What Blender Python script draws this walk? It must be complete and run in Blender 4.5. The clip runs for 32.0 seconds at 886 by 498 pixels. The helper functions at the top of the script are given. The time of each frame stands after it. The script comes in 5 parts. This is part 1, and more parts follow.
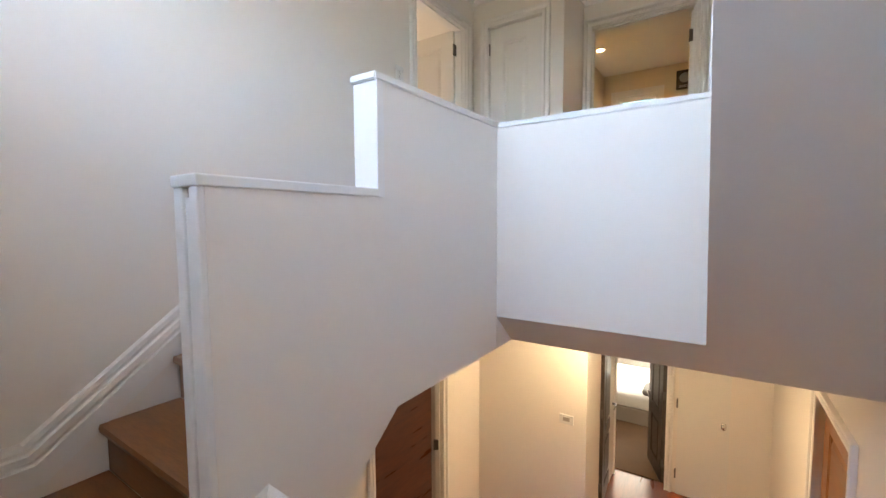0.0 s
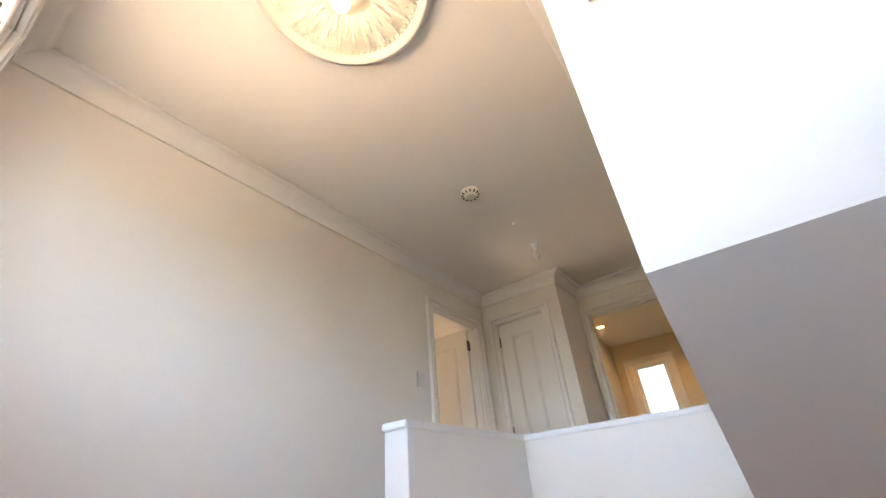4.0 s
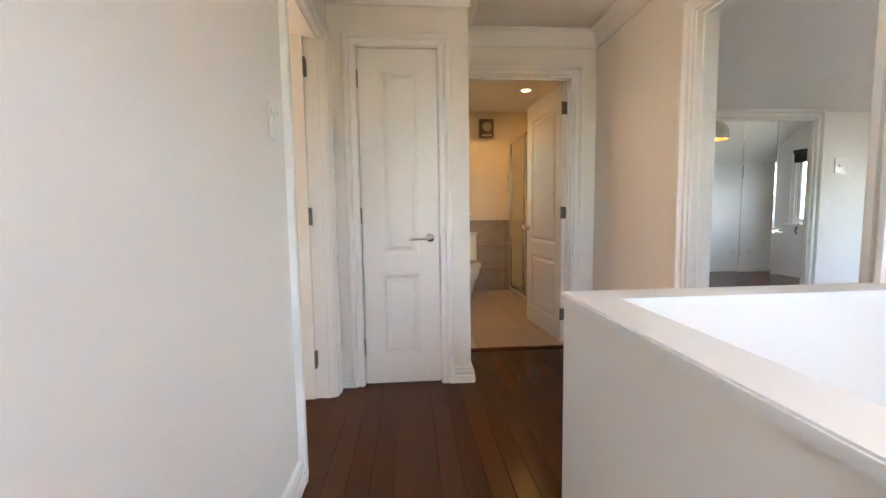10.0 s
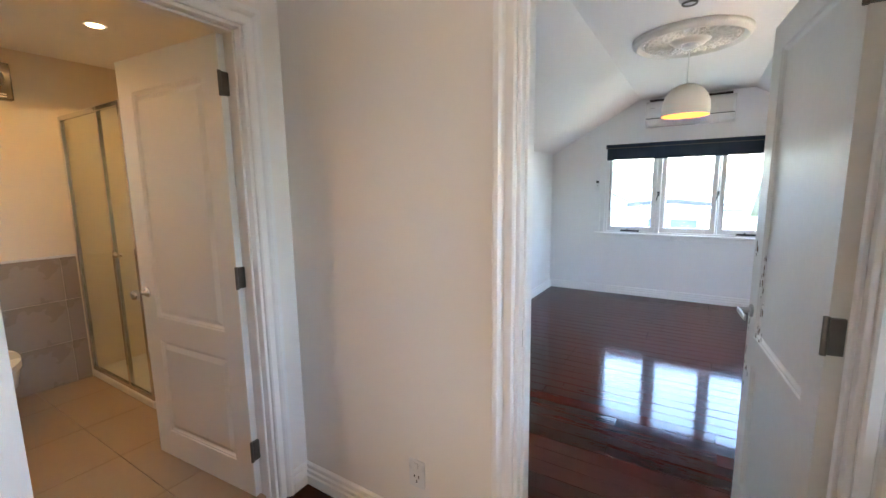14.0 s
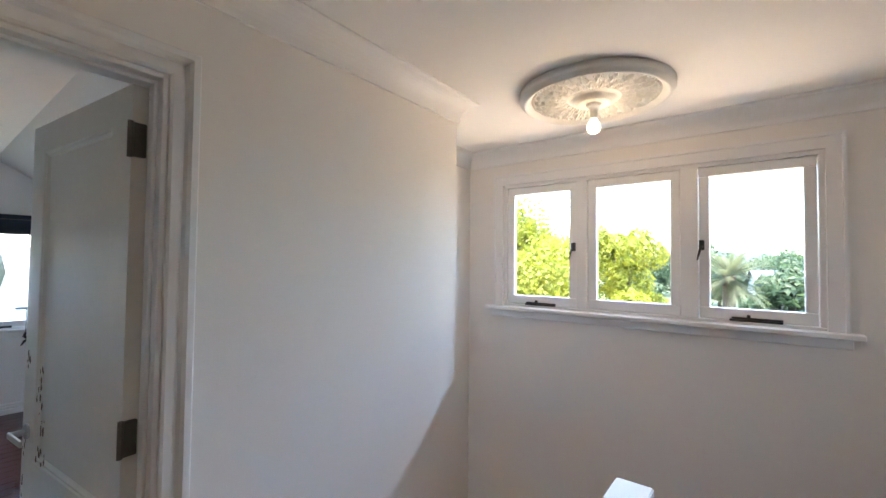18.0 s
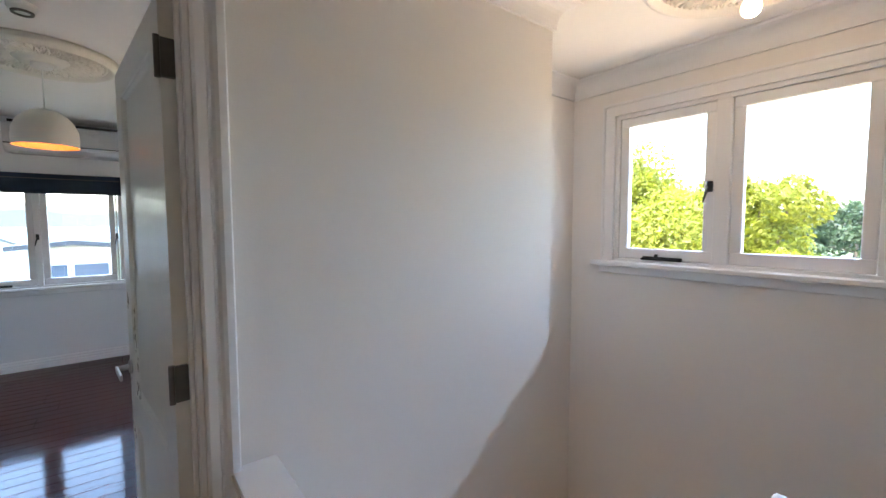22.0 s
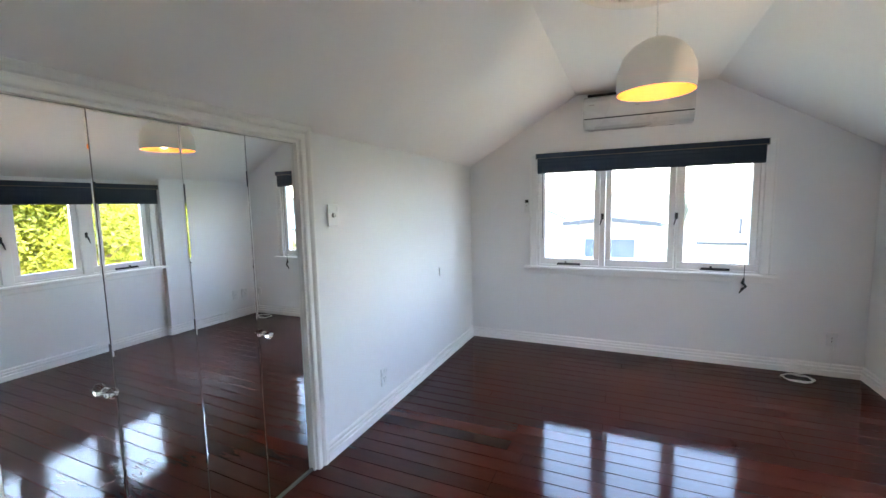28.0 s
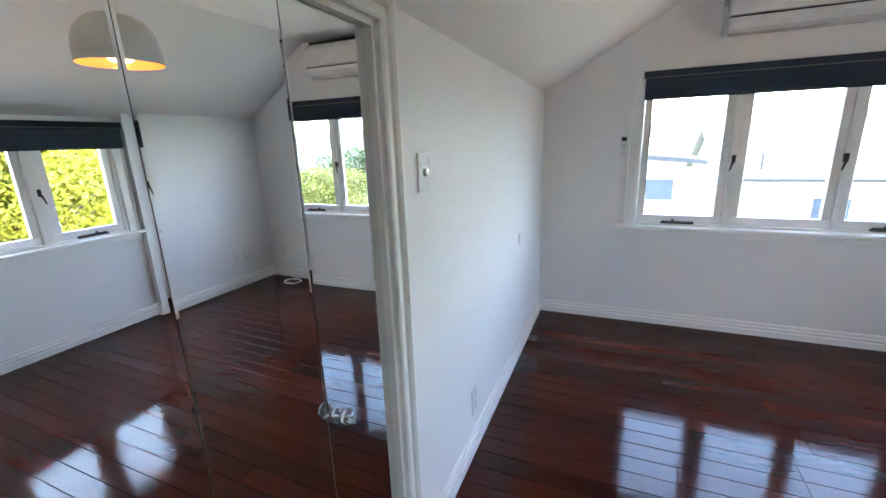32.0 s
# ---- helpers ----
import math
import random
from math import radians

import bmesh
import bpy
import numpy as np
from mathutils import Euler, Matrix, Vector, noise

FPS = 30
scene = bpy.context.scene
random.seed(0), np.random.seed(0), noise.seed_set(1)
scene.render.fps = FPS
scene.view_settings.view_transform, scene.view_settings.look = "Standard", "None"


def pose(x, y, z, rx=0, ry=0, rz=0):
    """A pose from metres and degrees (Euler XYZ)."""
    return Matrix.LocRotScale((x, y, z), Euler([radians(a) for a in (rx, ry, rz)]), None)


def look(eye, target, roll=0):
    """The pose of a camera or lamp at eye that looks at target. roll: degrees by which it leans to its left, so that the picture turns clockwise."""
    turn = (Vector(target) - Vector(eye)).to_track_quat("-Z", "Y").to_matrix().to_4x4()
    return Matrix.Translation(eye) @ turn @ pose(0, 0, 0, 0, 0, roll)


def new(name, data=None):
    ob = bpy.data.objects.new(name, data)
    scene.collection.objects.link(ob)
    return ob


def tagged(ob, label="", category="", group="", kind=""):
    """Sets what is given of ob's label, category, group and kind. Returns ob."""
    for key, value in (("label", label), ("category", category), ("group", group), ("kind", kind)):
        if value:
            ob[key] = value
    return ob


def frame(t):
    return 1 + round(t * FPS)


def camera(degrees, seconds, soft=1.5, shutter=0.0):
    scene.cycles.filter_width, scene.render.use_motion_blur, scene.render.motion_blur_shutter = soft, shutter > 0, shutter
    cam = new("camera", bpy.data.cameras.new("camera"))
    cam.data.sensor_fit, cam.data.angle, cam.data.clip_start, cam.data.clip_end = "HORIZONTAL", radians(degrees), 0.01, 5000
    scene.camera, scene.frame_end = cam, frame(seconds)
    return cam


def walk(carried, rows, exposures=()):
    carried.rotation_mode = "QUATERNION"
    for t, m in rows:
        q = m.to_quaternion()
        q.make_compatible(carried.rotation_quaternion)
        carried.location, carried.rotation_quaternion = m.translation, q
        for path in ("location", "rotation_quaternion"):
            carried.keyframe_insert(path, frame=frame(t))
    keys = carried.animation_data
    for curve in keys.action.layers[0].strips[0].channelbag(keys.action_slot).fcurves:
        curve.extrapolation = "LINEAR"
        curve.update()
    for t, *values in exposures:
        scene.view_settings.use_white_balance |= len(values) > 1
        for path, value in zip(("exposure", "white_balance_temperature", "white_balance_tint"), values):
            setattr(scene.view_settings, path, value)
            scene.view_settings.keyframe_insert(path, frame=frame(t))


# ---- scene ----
cam = camera(94.1, 32.0)
PATH = [
    (0, (1.839, 1.894, 0.366), (0.735, 3.555, 0.223), -0.3),
    (0.5, (1.852, 1.878, 0.382), (0.829, 3.597, 0.38), -1.0),
    (1, (1.853, 1.876, 0.414), (0.856, 3.602, 0.579), -1.2),
    (1.5, (1.845, 1.874, 0.446), (0.854, 3.577, 0.787), -1.5),
    (2, (1.838, 1.842, 0.48), (0.851, 3.494, 1.024), -2.0),
    (2.5, (1.839, 1.809, 0.5), (0.867, 3.385, 1.255), -3.0),
    (3, (1.868, 1.768, 0.543), (0.917, 3.266, 1.466), -3.9),
    (3.5, (1.904, 1.758, 0.577), (0.965, 3.181, 1.622), -4.8),
    (5.5, (1.772, 1.802, 0.568), (0.661, 3.241, 1.402), -3.9),
    (6, (1.601, 1.831, 0.535), (0.405, 3.317, 1.136), -2.8),
    (6.5, (1.428, 1.879, 0.484), (0.152, 3.377, 0.841), -2.0),
    (7, (1.146, 1.962, 0.546), (-0.164, 3.468, 0.673), -1.0),
    (7.5, (0.942, 2.038, 0.655), (-0.234, 3.655, 0.663), -0.9),
    (8, (0.769, 2.154, 0.778), (-0.133, 3.938, 0.719), -1.2),
    (8.5, (0.632, 2.27, 0.875), (0.079, 4.189, 0.767), -1.3),
    (9, (0.498, 2.356, 0.922), (0.275, 4.338, 0.778), -1.3),
    (9.5, (0.445, 2.487, 0.916), (0.449, 4.481, 0.765), -1.1),
    (10, (0.447, 2.703, 1.037), (0.601, 4.69, 0.865), -0.8),
    (10.5, (0.432, 2.891, 1.08), (0.726, 4.861, 0.902), -0.6),
    (11, (0.418, 2.998, 1.213), (0.804, 4.952, 1.03), -0.0),
    (11.5, (0.439, 3.082, 1.228), (0.895, 5.018, 1.024), 0.1),
    (12, (0.461, 3.246, 1.35), (1.04, 5.145, 1.109), 0.0),
    (12.5, (0.47, 3.438, 1.357), (1.229, 5.269, 1.089), -0.2),
    (13, (0.459, 3.732, 1.366), (1.502, 5.414, 1.076), -0.6),
    (13.5, (0.538, 3.956, 1.344), (1.899, 5.397, 1.074), -1.5),
    (14, (0.623, 4.172, 1.39), (2.303, 5.22, 1.102), -0.8),
    (14.5, (0.674, 4.333, 1.399), (2.565, 4.937, 1.151), -0.5),
    (16.5, (0.625, 4.344, 1.439), (2.452, 3.531, 1.405), 1.0),
    (17, (0.599, 4.329, 1.476), (2.263, 3.219, 1.488), 1.0),
    (17.5, (0.582, 4.309, 1.485), (2.029, 2.929, 1.537), 0.8),
    (18, (0.595, 4.254, 1.499), (1.808, 2.665, 1.561), 0.6),
    (18.5, (0.543, 4.137, 1.504), (1.59, 2.434, 1.578), 0.6),
    (19, (0.479, 4.003, 1.496), (1.404, 2.232, 1.581), 0.6),
    (19.5, (0.439, 3.945, 1.496), (1.312, 2.147, 1.577), 0.6),
    (20, (0.426, 3.924, 1.481), (1.3, 2.126, 1.552), 0.7),
    (20.5, (0.445, 3.91, 1.48), (1.395, 2.15, 1.518), 0.8),
    (21, (0.478, 3.918, 1.467), (1.596, 2.26, 1.465), 1.0),
    (21.5, (0.541, 3.95, 1.453), (1.883, 2.469, 1.386), 0.6),
    (22, (0.719, 3.985, 1.426), (2.29, 2.755, 1.297), -0.2),
    (22.5, (0.973, 4.035, 1.392), (2.715, 3.062, 1.246), -0.6),
    (23, (1.194, 4.042, 1.447), (3.073, 3.384, 1.256), -0.6),
    (23.5, (1.427, 4.058, 1.495), (3.374, 3.641, 1.304), -0.5),
    (24, (1.612, 4.149, 1.436), (3.596, 3.952, 1.271), -0.7),
    (24.5, (1.771, 4.252, 1.438), (3.764, 4.303, 1.285), -0.6),
    (25, (1.826, 4.274, 1.423), (3.797, 4.576, 1.27), -0.7),
    (25.5, (1.854, 4.275, 1.432), (3.77, 4.823, 1.261), -0.4),
    (26, (1.88, 4.256, 1.42), (3.721, 5.014, 1.234), -0.3),
    (26.5, (1.889, 4.231, 1.404), (3.669, 5.121, 1.206), -0.4),
    (28.5, (2.295, 4.551, 1.439), (4.127, 5.32, 1.214), -1.7),
    (29, (2.461, 4.731, 1.413), (4.312, 5.45, 1.174), -2.3),
    (29.5, (2.644, 4.947, 1.416), (4.538, 5.545, 1.174), -3.3),
    (30, (2.798, 5.235, 1.428), (4.742, 5.617, 1.159), -3.5),
    (30.5, (2.889, 5.392, 1.436), (4.856, 5.584, 1.13), -3.3),
    (31, (2.891, 5.375, 1.43), (4.861, 5.487, 1.099), -2.2),
    (31.5, (2.875, 5.346, 1.447), (4.803, 5.687, 1.04), -1.4),
    (32, (2.828, 5.359, 1.483), (4.609, 6.116, 0.978), -2.0),
]
walk(cam, [(t, look(eye, target, roll)) for t, eye, target, roll in PATH], exposures=[(0.0, 5.0, 6800, 8), (2.0, 5.1, 7000, 9), (3.0, 4.75, 7400, 11), (7.0, 4.85, 7300, 11), (8.0, 4.95, 7200, 11), (9.0, 5.05, 7400, 11), (10.5, 5.3, 7600, 11), (12.0, 5.4, 7000, 10), (13.0, 5.45, 6600, 10), (14.0, 5.3, 6300, 9), (16.5, 4.7, 6100, 8), (17.5, 4.4, 6200, 9), (18.5, 4.25, 6400, 9), (19.5, 4.22, 6450, 9), (21.5, 4.15, 6400, 9), (23.0, 4.9, 6600, 10), (24.0, 5.2, 6900, 11), (25.0, 5.05, 6800, 11), (26.5, 5.0, 6900, 11), (30.0, 4.88, 6850, 11), (32.0, 4.87, 6700, 11)])

# ---- world and large lights ----
SUN_EL, SUN_AZ = 74.0, -14.0
world = bpy.data.worlds.new("sky")
scene.world = world
world.use_nodes = True
wn = world.node_tree
sky = wn.nodes.new("ShaderNodeTexSky")
sky.sky_type, sky.sun_disc = "NISHITA", False
sky.sun_elevation, sky.sun_rotation = radians(SUN_EL), radians(SUN_AZ)
wn.links.new(sky.outputs[0], wn.nodes["Background"].inputs[0])
wn.nodes["Background"].inputs[1].default_value = 0.15


def lamp(name, kind, m, energy, colour, **more):
    data = bpy.data.lights.new(name, kind)
    data.energy, data.color = energy, colour
    for key, value in more.items():
        if key == "size":
            data.size = value
        elif key == "size_y":
            data.shape, data.size_y = "RECTANGLE", value
        elif key == "radius":
            data.shadow_soft_size = value
        elif key == "angle":
            data.angle = radians(value)
    ob = new(name, data)
    ob.matrix_world = m
    return ob


sun_way = Vector((math.sin(radians(SUN_AZ)) * math.cos(radians(SUN_EL)), math.cos(radians(SUN_AZ)) * math.cos(radians(SUN_EL)), math.sin(radians(SUN_EL))))
lamp("sun", "SUN", look(sun_way * 50, (0, 0, 0)), 2.6, (1.0, 0.92, 0.8), angle=0.5)
DAY = (0.74, 0.87, 1.0)
# daylight that the sky sends in through the windows
lamp("south_skylight", "AREA", look((2.8, -2.8, 6.0), (2.8, 1.8, 1.4)), 48, DAY, size=12.0, size_y=6.0)
lamp("east_skylight", "AREA", look((11.0, 4.35, 6.0), (6.3, 4.35, 1.3)), 10, (0.45, 0.72, 1.0), size=8.0, size_y=6.0)
lamp("bathroom_window_skylight", "AREA", look((0.8, 9.2, 2.6), (0.9, 7.6, 1.0)), 0.1, DAY, size=0.7, size_y=0.8)
# added low lamp, stands in for sunlight bounced off the side room's unseen floor
lamp("left_room_floor_bounce", "AREA", look((-2.5, 4.6, 0.3), (0.0, 4.65, 2.2)), 1.3, (1.0, 0.76, 0.56), size=1.1, size_y=0.7)

# ---- materials ----


def mat(name, colour, rough=0.5, metal=0.0, var=0.06, scale=3.0, fine=60.0, bump=0.05, bump_scale=120.0, island=False, coat=0.0, stretch=None, spec=0.5):
    """Painted or plain surface: two scales of tone, a fine relief, and a tone of its own for each object."""
    m = bpy.data.materials.new(name)
    m.use_nodes = True
    n, k = m.node_tree.nodes, m.node_tree.links
    b = n["Principled BSDF"]
    tc = n.new("ShaderNodeTexCoord")
    mp = n.new("ShaderNodeMapping")
    if stretch:
        mp.inputs["Scale"].default_value = stretch
    k.new(tc.outputs["Object"], mp.inputs[0])
    n1, n2 = n.new("ShaderNodeTexNoise"), n.new("ShaderNodeTexNoise")
    n1.inputs["Scale"].default_value, n2.inputs["Scale"].default_value = scale, fine
    n1.inputs["Detail"].default_value, n2.inputs["Detail"].default_value = 4, 3
    k.new(mp.outputs[0], n1.inputs[0]), k.new(mp.outputs[0], n2.inputs[0])
    add = n.new("ShaderNodeMath")
    add.operation = "MULTIPLY_ADD"
    k.new(n2.outputs[0], add.inputs[0])
    add.inputs[1].default_value = 0.5
    k.new(n1.outputs[0], add.inputs[2])
    if island:
        rnd = n.new("ShaderNodeObjectInfo")
        more = n.new("ShaderNodeMath")
        more.operation = "MULTIPLY_ADD"
        k.new(rnd.outputs["Random"], more.inputs[0])
        more.inputs[1].default_value = 0.7
        k.new(add.outputs[0], more.inputs[2])
        add = more
    ramp = n.new("ShaderNodeMapRange")
    ramp.inputs[1].default_value, ramp.inputs[2].default_value = 0.35, 1.15 if not island else 1.7
    ramp.inputs[3].default_value, ramp.inputs[4].default_value = 1 - var, 1 + var
    k.new(add.outputs[0], ramp.inputs[0])
    mul = n.new("ShaderNodeMix")
    mul.data_type, mul.blend_type = "RGBA", "MULTIPLY"
    mul.inputs[0].default_value = 1.0
    mul.inputs[6].default_value = (*colour, 1)
    k.new(ramp.outputs[0], mul.inputs[7])
    k.new(mul.outputs[2], b.inputs["Base Color"])
    b.inputs["Metallic"].default_value = metal
    b.inputs["Specular IOR Level"].default_value = spec
    rr = n.new("ShaderNodeMapRange")
    rr.inputs[1].default_value, rr.inputs[2].default_value = 0.3, 0.75
    rr.inputs[3].default_value, rr.inputs[4].default_value = max(rough - 0.06, 0.01), min(rough + 0.06, 1)
    k.new(n1.outputs[0], rr.inputs[0])
    k.new(rr.outputs[0], b.inputs["Roughness"])
    b.inputs["Coat Weight"].default_value = coat
    b.inputs["Coat Roughness"].default_value = 0.08
    if bump:
        n3, bp = n.new("ShaderNodeTexNoise"), n.new("ShaderNodeBump")
        n3.inputs["Scale"].default_value = bump_scale
        k.new(mp.outputs[0], n3.inputs[0])
        bp.inputs["Strength"].default_value, bp.inputs["Distance"].default_value = bump, 0.004
        k.new(n3.outputs[0], bp.inputs["Height"])
        k.new(bp.outputs[0], b.inputs["Normal"])
    return m


def glow(name, colour, strength):
    m = bpy.data.materials.new(name)
    m.use_nodes = True
    n, k = m.node_tree.nodes, m.node_tree.links
    b = n["Principled BSDF"]
    b.inputs["Base Color"].default_value = (0.9, 0.88, 0.8, 1)
    b.inputs["Emission Color"].default_value = (*colour, 1)
    b.inputs["Emission Strength"].default_value = strength
    return m


def clear(name, rough=0.0, tint=(1, 1, 1), bump=0.0):
    """Window glass: clear, with a real surface gloss."""
    m = bpy.data.materials.new(name)
    m.use_nodes = True
    b = m.node_tree.nodes["Principled BSDF"]
    b.inputs["Base Color"].default_value = (*tint, 1)
    b.inputs["Transmission Weight"].default_value = 1.0
    b.inputs["Roughness"].default_value = rough
    b.inputs["IOR"].default_value = 1.45 if bump else 1.12
    if bump:
        n, k = m.node_tree.nodes, m.node_tree.links
        v, bp, tc = n.new("ShaderNodeTexVoronoi"), n.new("ShaderNodeBump"), n.new("ShaderNodeTexCoord")
        v.inputs["Scale"].default_value = 28
        k.new(tc.outputs["Object"], v.inputs[0])
        bp.inputs["Strength"].default_value, bp.inputs["Distance"].default_value = bump, 0.01
        k.new(v.outputs[0], bp.inputs["Height"])
        k.new(bp.outputs[0], b.inputs["Normal"])
    return m


M_WALL = mat("wall_paint", (0.82, 0.78, 0.735), 0.55, var=0.015, scale=1.3, fine=25, bump=0.06, bump_scale=160)
M_BATHWALL = mat("bathroom_paint", (0.76, 0.68, 0.55), 0.5, var=0.02, scale=1.3, fine=25, bump=0.05, bump_scale=160)
M_BEDWALL = mat("bedroom_wall_paint", (0.79, 0.78, 0.778), 0.5, var=0.015, scale=1.3, fine=25, bump=0.05, bump_scale=160)
M_BEDCEIL = mat("bedroom_ceiling_paint", (0.83, 0.8, 0.792), 0.6, var=0.02, scale=1.1, fine=20, bump=0.05, bump_scale=140)
M_CEIL = mat("ceiling_paint", (0.82, 0.798, 0.765), 0.7, var=0.02, scale=1.1, fine=20, bump=0.05, bump_scale=140)
M_TRIM = mat("gloss_trim_paint", (0.82, 0.805, 0.79), 0.38, var=0.012, scale=5, fine=40, bump=0.0)
M_DOOR = mat("door_paint", (0.79, 0.785, 0.76), 0.38, var=0.015, scale=4, fine=60, bump=0.0)
M_BEDDOOR = mat("old_door_paint", (0.78, 0.755, 0.7), 0.36, var=0.06, scale=3, fine=40, bump=0.0)
M_HALLFLOOR = mat("hall_floorboard", (0.07, 0.024, 0.01), 0.22, var=0.3, scale=1.5, fine=9, bump=0.02, bump_scale=16, spec=0.14, island=True, stretch=(5, 0.8, 5))
M_BEDFLOOR = mat("mahogany_floorboard", (0.044, 0.0085, 0.005), 0.11, var=0.6, scale=1.6, fine=12, bump=0.05, bump_scale=5, island=True, stretch=(7, 0.8, 7), spec=0.2)
M_LOWFLOOR = mat("red_timber_floor", (0.2, 0.055, 0.018), 0.32, var=0.45, scale=1.5, fine=10, bump=0.03, bump_scale=12, stretch=(7, 0.8, 7))
M_TREAD = mat("stair_tread_wood", (0.24, 0.098, 0.034), 0.35, var=0.4, scale=3, fine=20, bump=0.12, bump_scale=40, stretch=(1, 6, 6))
M_GAP = mat("floor_gap", (0.012, 0.006, 0.004), 0.8, var=0.2)
M_TILE = mat("floor_tile", (0.37, 0.28, 0.19), 0.35, var=0.1, scale=5, fine=30, bump=0.05, bump_scale=40, island=True)
M_WTILE = mat("wall_tile", (0.3, 0.26, 0.22), 0.3, var=0.1, scale=5, fine=30, bump=0.03, bump_scale=40, island=True)
M_GROUT = mat("grout", (0.3, 0.23, 0.15), 0.9, var=0.1)
M_CHROME = mat("chrome", (0.72, 0.72, 0.73), 0.16, metal=1.0, var=0.04, bump=0.0)
M_STEEL = mat("dull_steel", (0.42, 0.4, 0.38), 0.38, metal=1.0, var=0.12, scale=30, bump=0.05)
M_HINGE = mat("hinge_steel", (0.15, 0.14, 0.13), 0.42, metal=0.9, var=0.15, scale=40, bump=0.08)
M_BLACK = mat("black_iron", (0.02, 0.02, 0.022), 0.4, var=0.2, bump=0.1)
M_PLASTIC = mat("white_plastic", (0.74, 0.74, 0.73), 0.3, var=0.02, bump=0.0)
M_ROSE = mat("plaster", (0.78, 0.76, 0.71), 0.7, var=0.04, scale=6, bump=0.1, bump_scale=90)
M_BLIND = mat("blackout_fabric", (0.011, 0.024, 0.048), 0.75, var=0.12, scale=4, fine=80, bump=0.15, bump_scale=220)
M_CERAMIC = mat("ceramic", (0.82, 0.81, 0.78), 0.1, var=0.01, bump=0.0)
M_DARK = mat("dark_void", (0.03, 0.028, 0.026), 0.9, var=0.2)
M_MIRROR = mat("mirror_glass", (0.86, 0.88, 0.87), 0.0, metal=1.0, var=0.0, bump=0.0)
for nd in M_MIRROR.node_tree.nodes:
    if nd.type == "MAP_RANGE" and nd.inputs[3].default_value < 0.1:
        nd.inputs[3].default_value = nd.inputs[4].default_value = 0.0
M_GLASS = clear("window_glass")
M_FROST = clear("dimpled_glass", 0.12, (0.12, 0.165, 0.155), 0.8)
M_SHOWER = clear("shower_glass", 0.03, (0.86, 0.92, 0.9))
M_BULB = glow("warm_bulb", (1.0, 0.72, 0.42), 0.9)
M_SPOT = glow("warm_downlight", (1.0, 0.66, 0.3), 1.6)
M_CRYSTAL = clear("crystal", 0.02, (0.96, 0.98, 1.0))
M_CRYSTAL.node_tree.nodes["Principled BSDF"].inputs["IOR"].default_value = 1.5

# ---- mesh helpers ----


def part(name, bm, material, parent=None, label="", smooth=False, kind=""):
    """Links a bmesh as one mesh object, under a thing where one is given."""
    bmesh.ops.recalc_face_normals(bm, faces=bm.faces)
    me = bpy.data.meshes.new(name)
    for f in bm.faces:
        f.smooth = smooth
    bm.to_mesh(me)
    bm.free()
    me.materials.append(material)
    ob = new(name, me)
    if parent is not None:
        ob.parent = parent
    return tagged(ob, label=label, kind=kind)


def thing(name, m, label, category, group="", kind=""):
    ob = new(name)
    ob.empty_display_size = 0.1
    ob.matrix_world = m
    return tagged(ob, label, category, group, kind)


def box(x0, x1, y0, y1, z0, z1, bevel=0.0, bm=None, seg=1):
    own = bmesh.new()
    v = [own.verts.new((x, y, z)) for x in (x0, x1) for y in (y0, y1) for z in (z0, z1)]
    for a in ((0, 1, 3, 2), (4, 6, 7, 5), (0, 4, 5, 1), (2, 3, 7, 6), (0, 2, 6, 4), (1, 5, 7, 3)):
        own.faces.new([v[i] for i in a])
    if bevel:
        bmesh.ops.bevel(own, geom=list(own.edges), offset=bevel, segments=seg, affect="EDGES", profile=0.5)
    if bm is None:
        return own
    return merge(bm, own)


def merge(bm, own, m=None):
    """Adds the mesh own to bm."""
    idx = {}
    for v in own.verts:
        idx[v] = bm.verts.new(m @ v.co if m else v.co)
    for f in own.faces:
        bm.faces.new([idx[v] for v in f.verts])
    own.free()
    return bm


def lathe(profile, seg=32, bm=None, m=None):
    """Turns points (radius, height) about z."""
    own = bmesh.new()
    rings = []
    for r, z in profile:
        if r < 1e-5:
            rings.append([own.verts.new((0, 0, z))])
        else:
            rings.append([own.verts.new((r * math.cos(2 * math.pi * i / seg), r * math.sin(2 * math.pi * i / seg), z)) for i in range(seg)])
    for a, b in zip(rings, rings[1:]):
        for i in range(seg):
            j = (i + 1) % seg
            q = [a[i % len(a)], a[j % len(a)], b[j % len(b)], b[i % len(b)]]
            q = list(dict.fromkeys(q))
            if len(q) > 2:
                own.faces.new(q)
    if m is not None:
        bmesh.ops.transform(own, matrix=m, verts=own.verts)
    if bm is None:
        return own
    return merge(bm, own)


def prism(points, axis, a, b, bm=None):
    """A polygon of (u, v) drawn out along an axis from a to b: for axis x the polygon lies in y, z; for y in x, z; for z in x, y."""
    put = {"x": lambda u, v, w: (w, u, v), "y": lambda u, v, w: (u, w, v), "z": lambda u, v, w: (u, v, w)}[axis]
    own = bmesh.new()
    p = [own.verts.new(put(u, v, a)) for u, v in points]
    q = [own.verts.new(put(u, v, b)) for u, v in points]
    own.faces.new(p)
    own.faces.new(q[::-1])
    for i in range(len(p)):
        j = (i + 1) % len(p)
        own.faces.new([p[i], q[i], q[j], p[j]])
    if bm is None:
        return own
    return merge(bm, own)


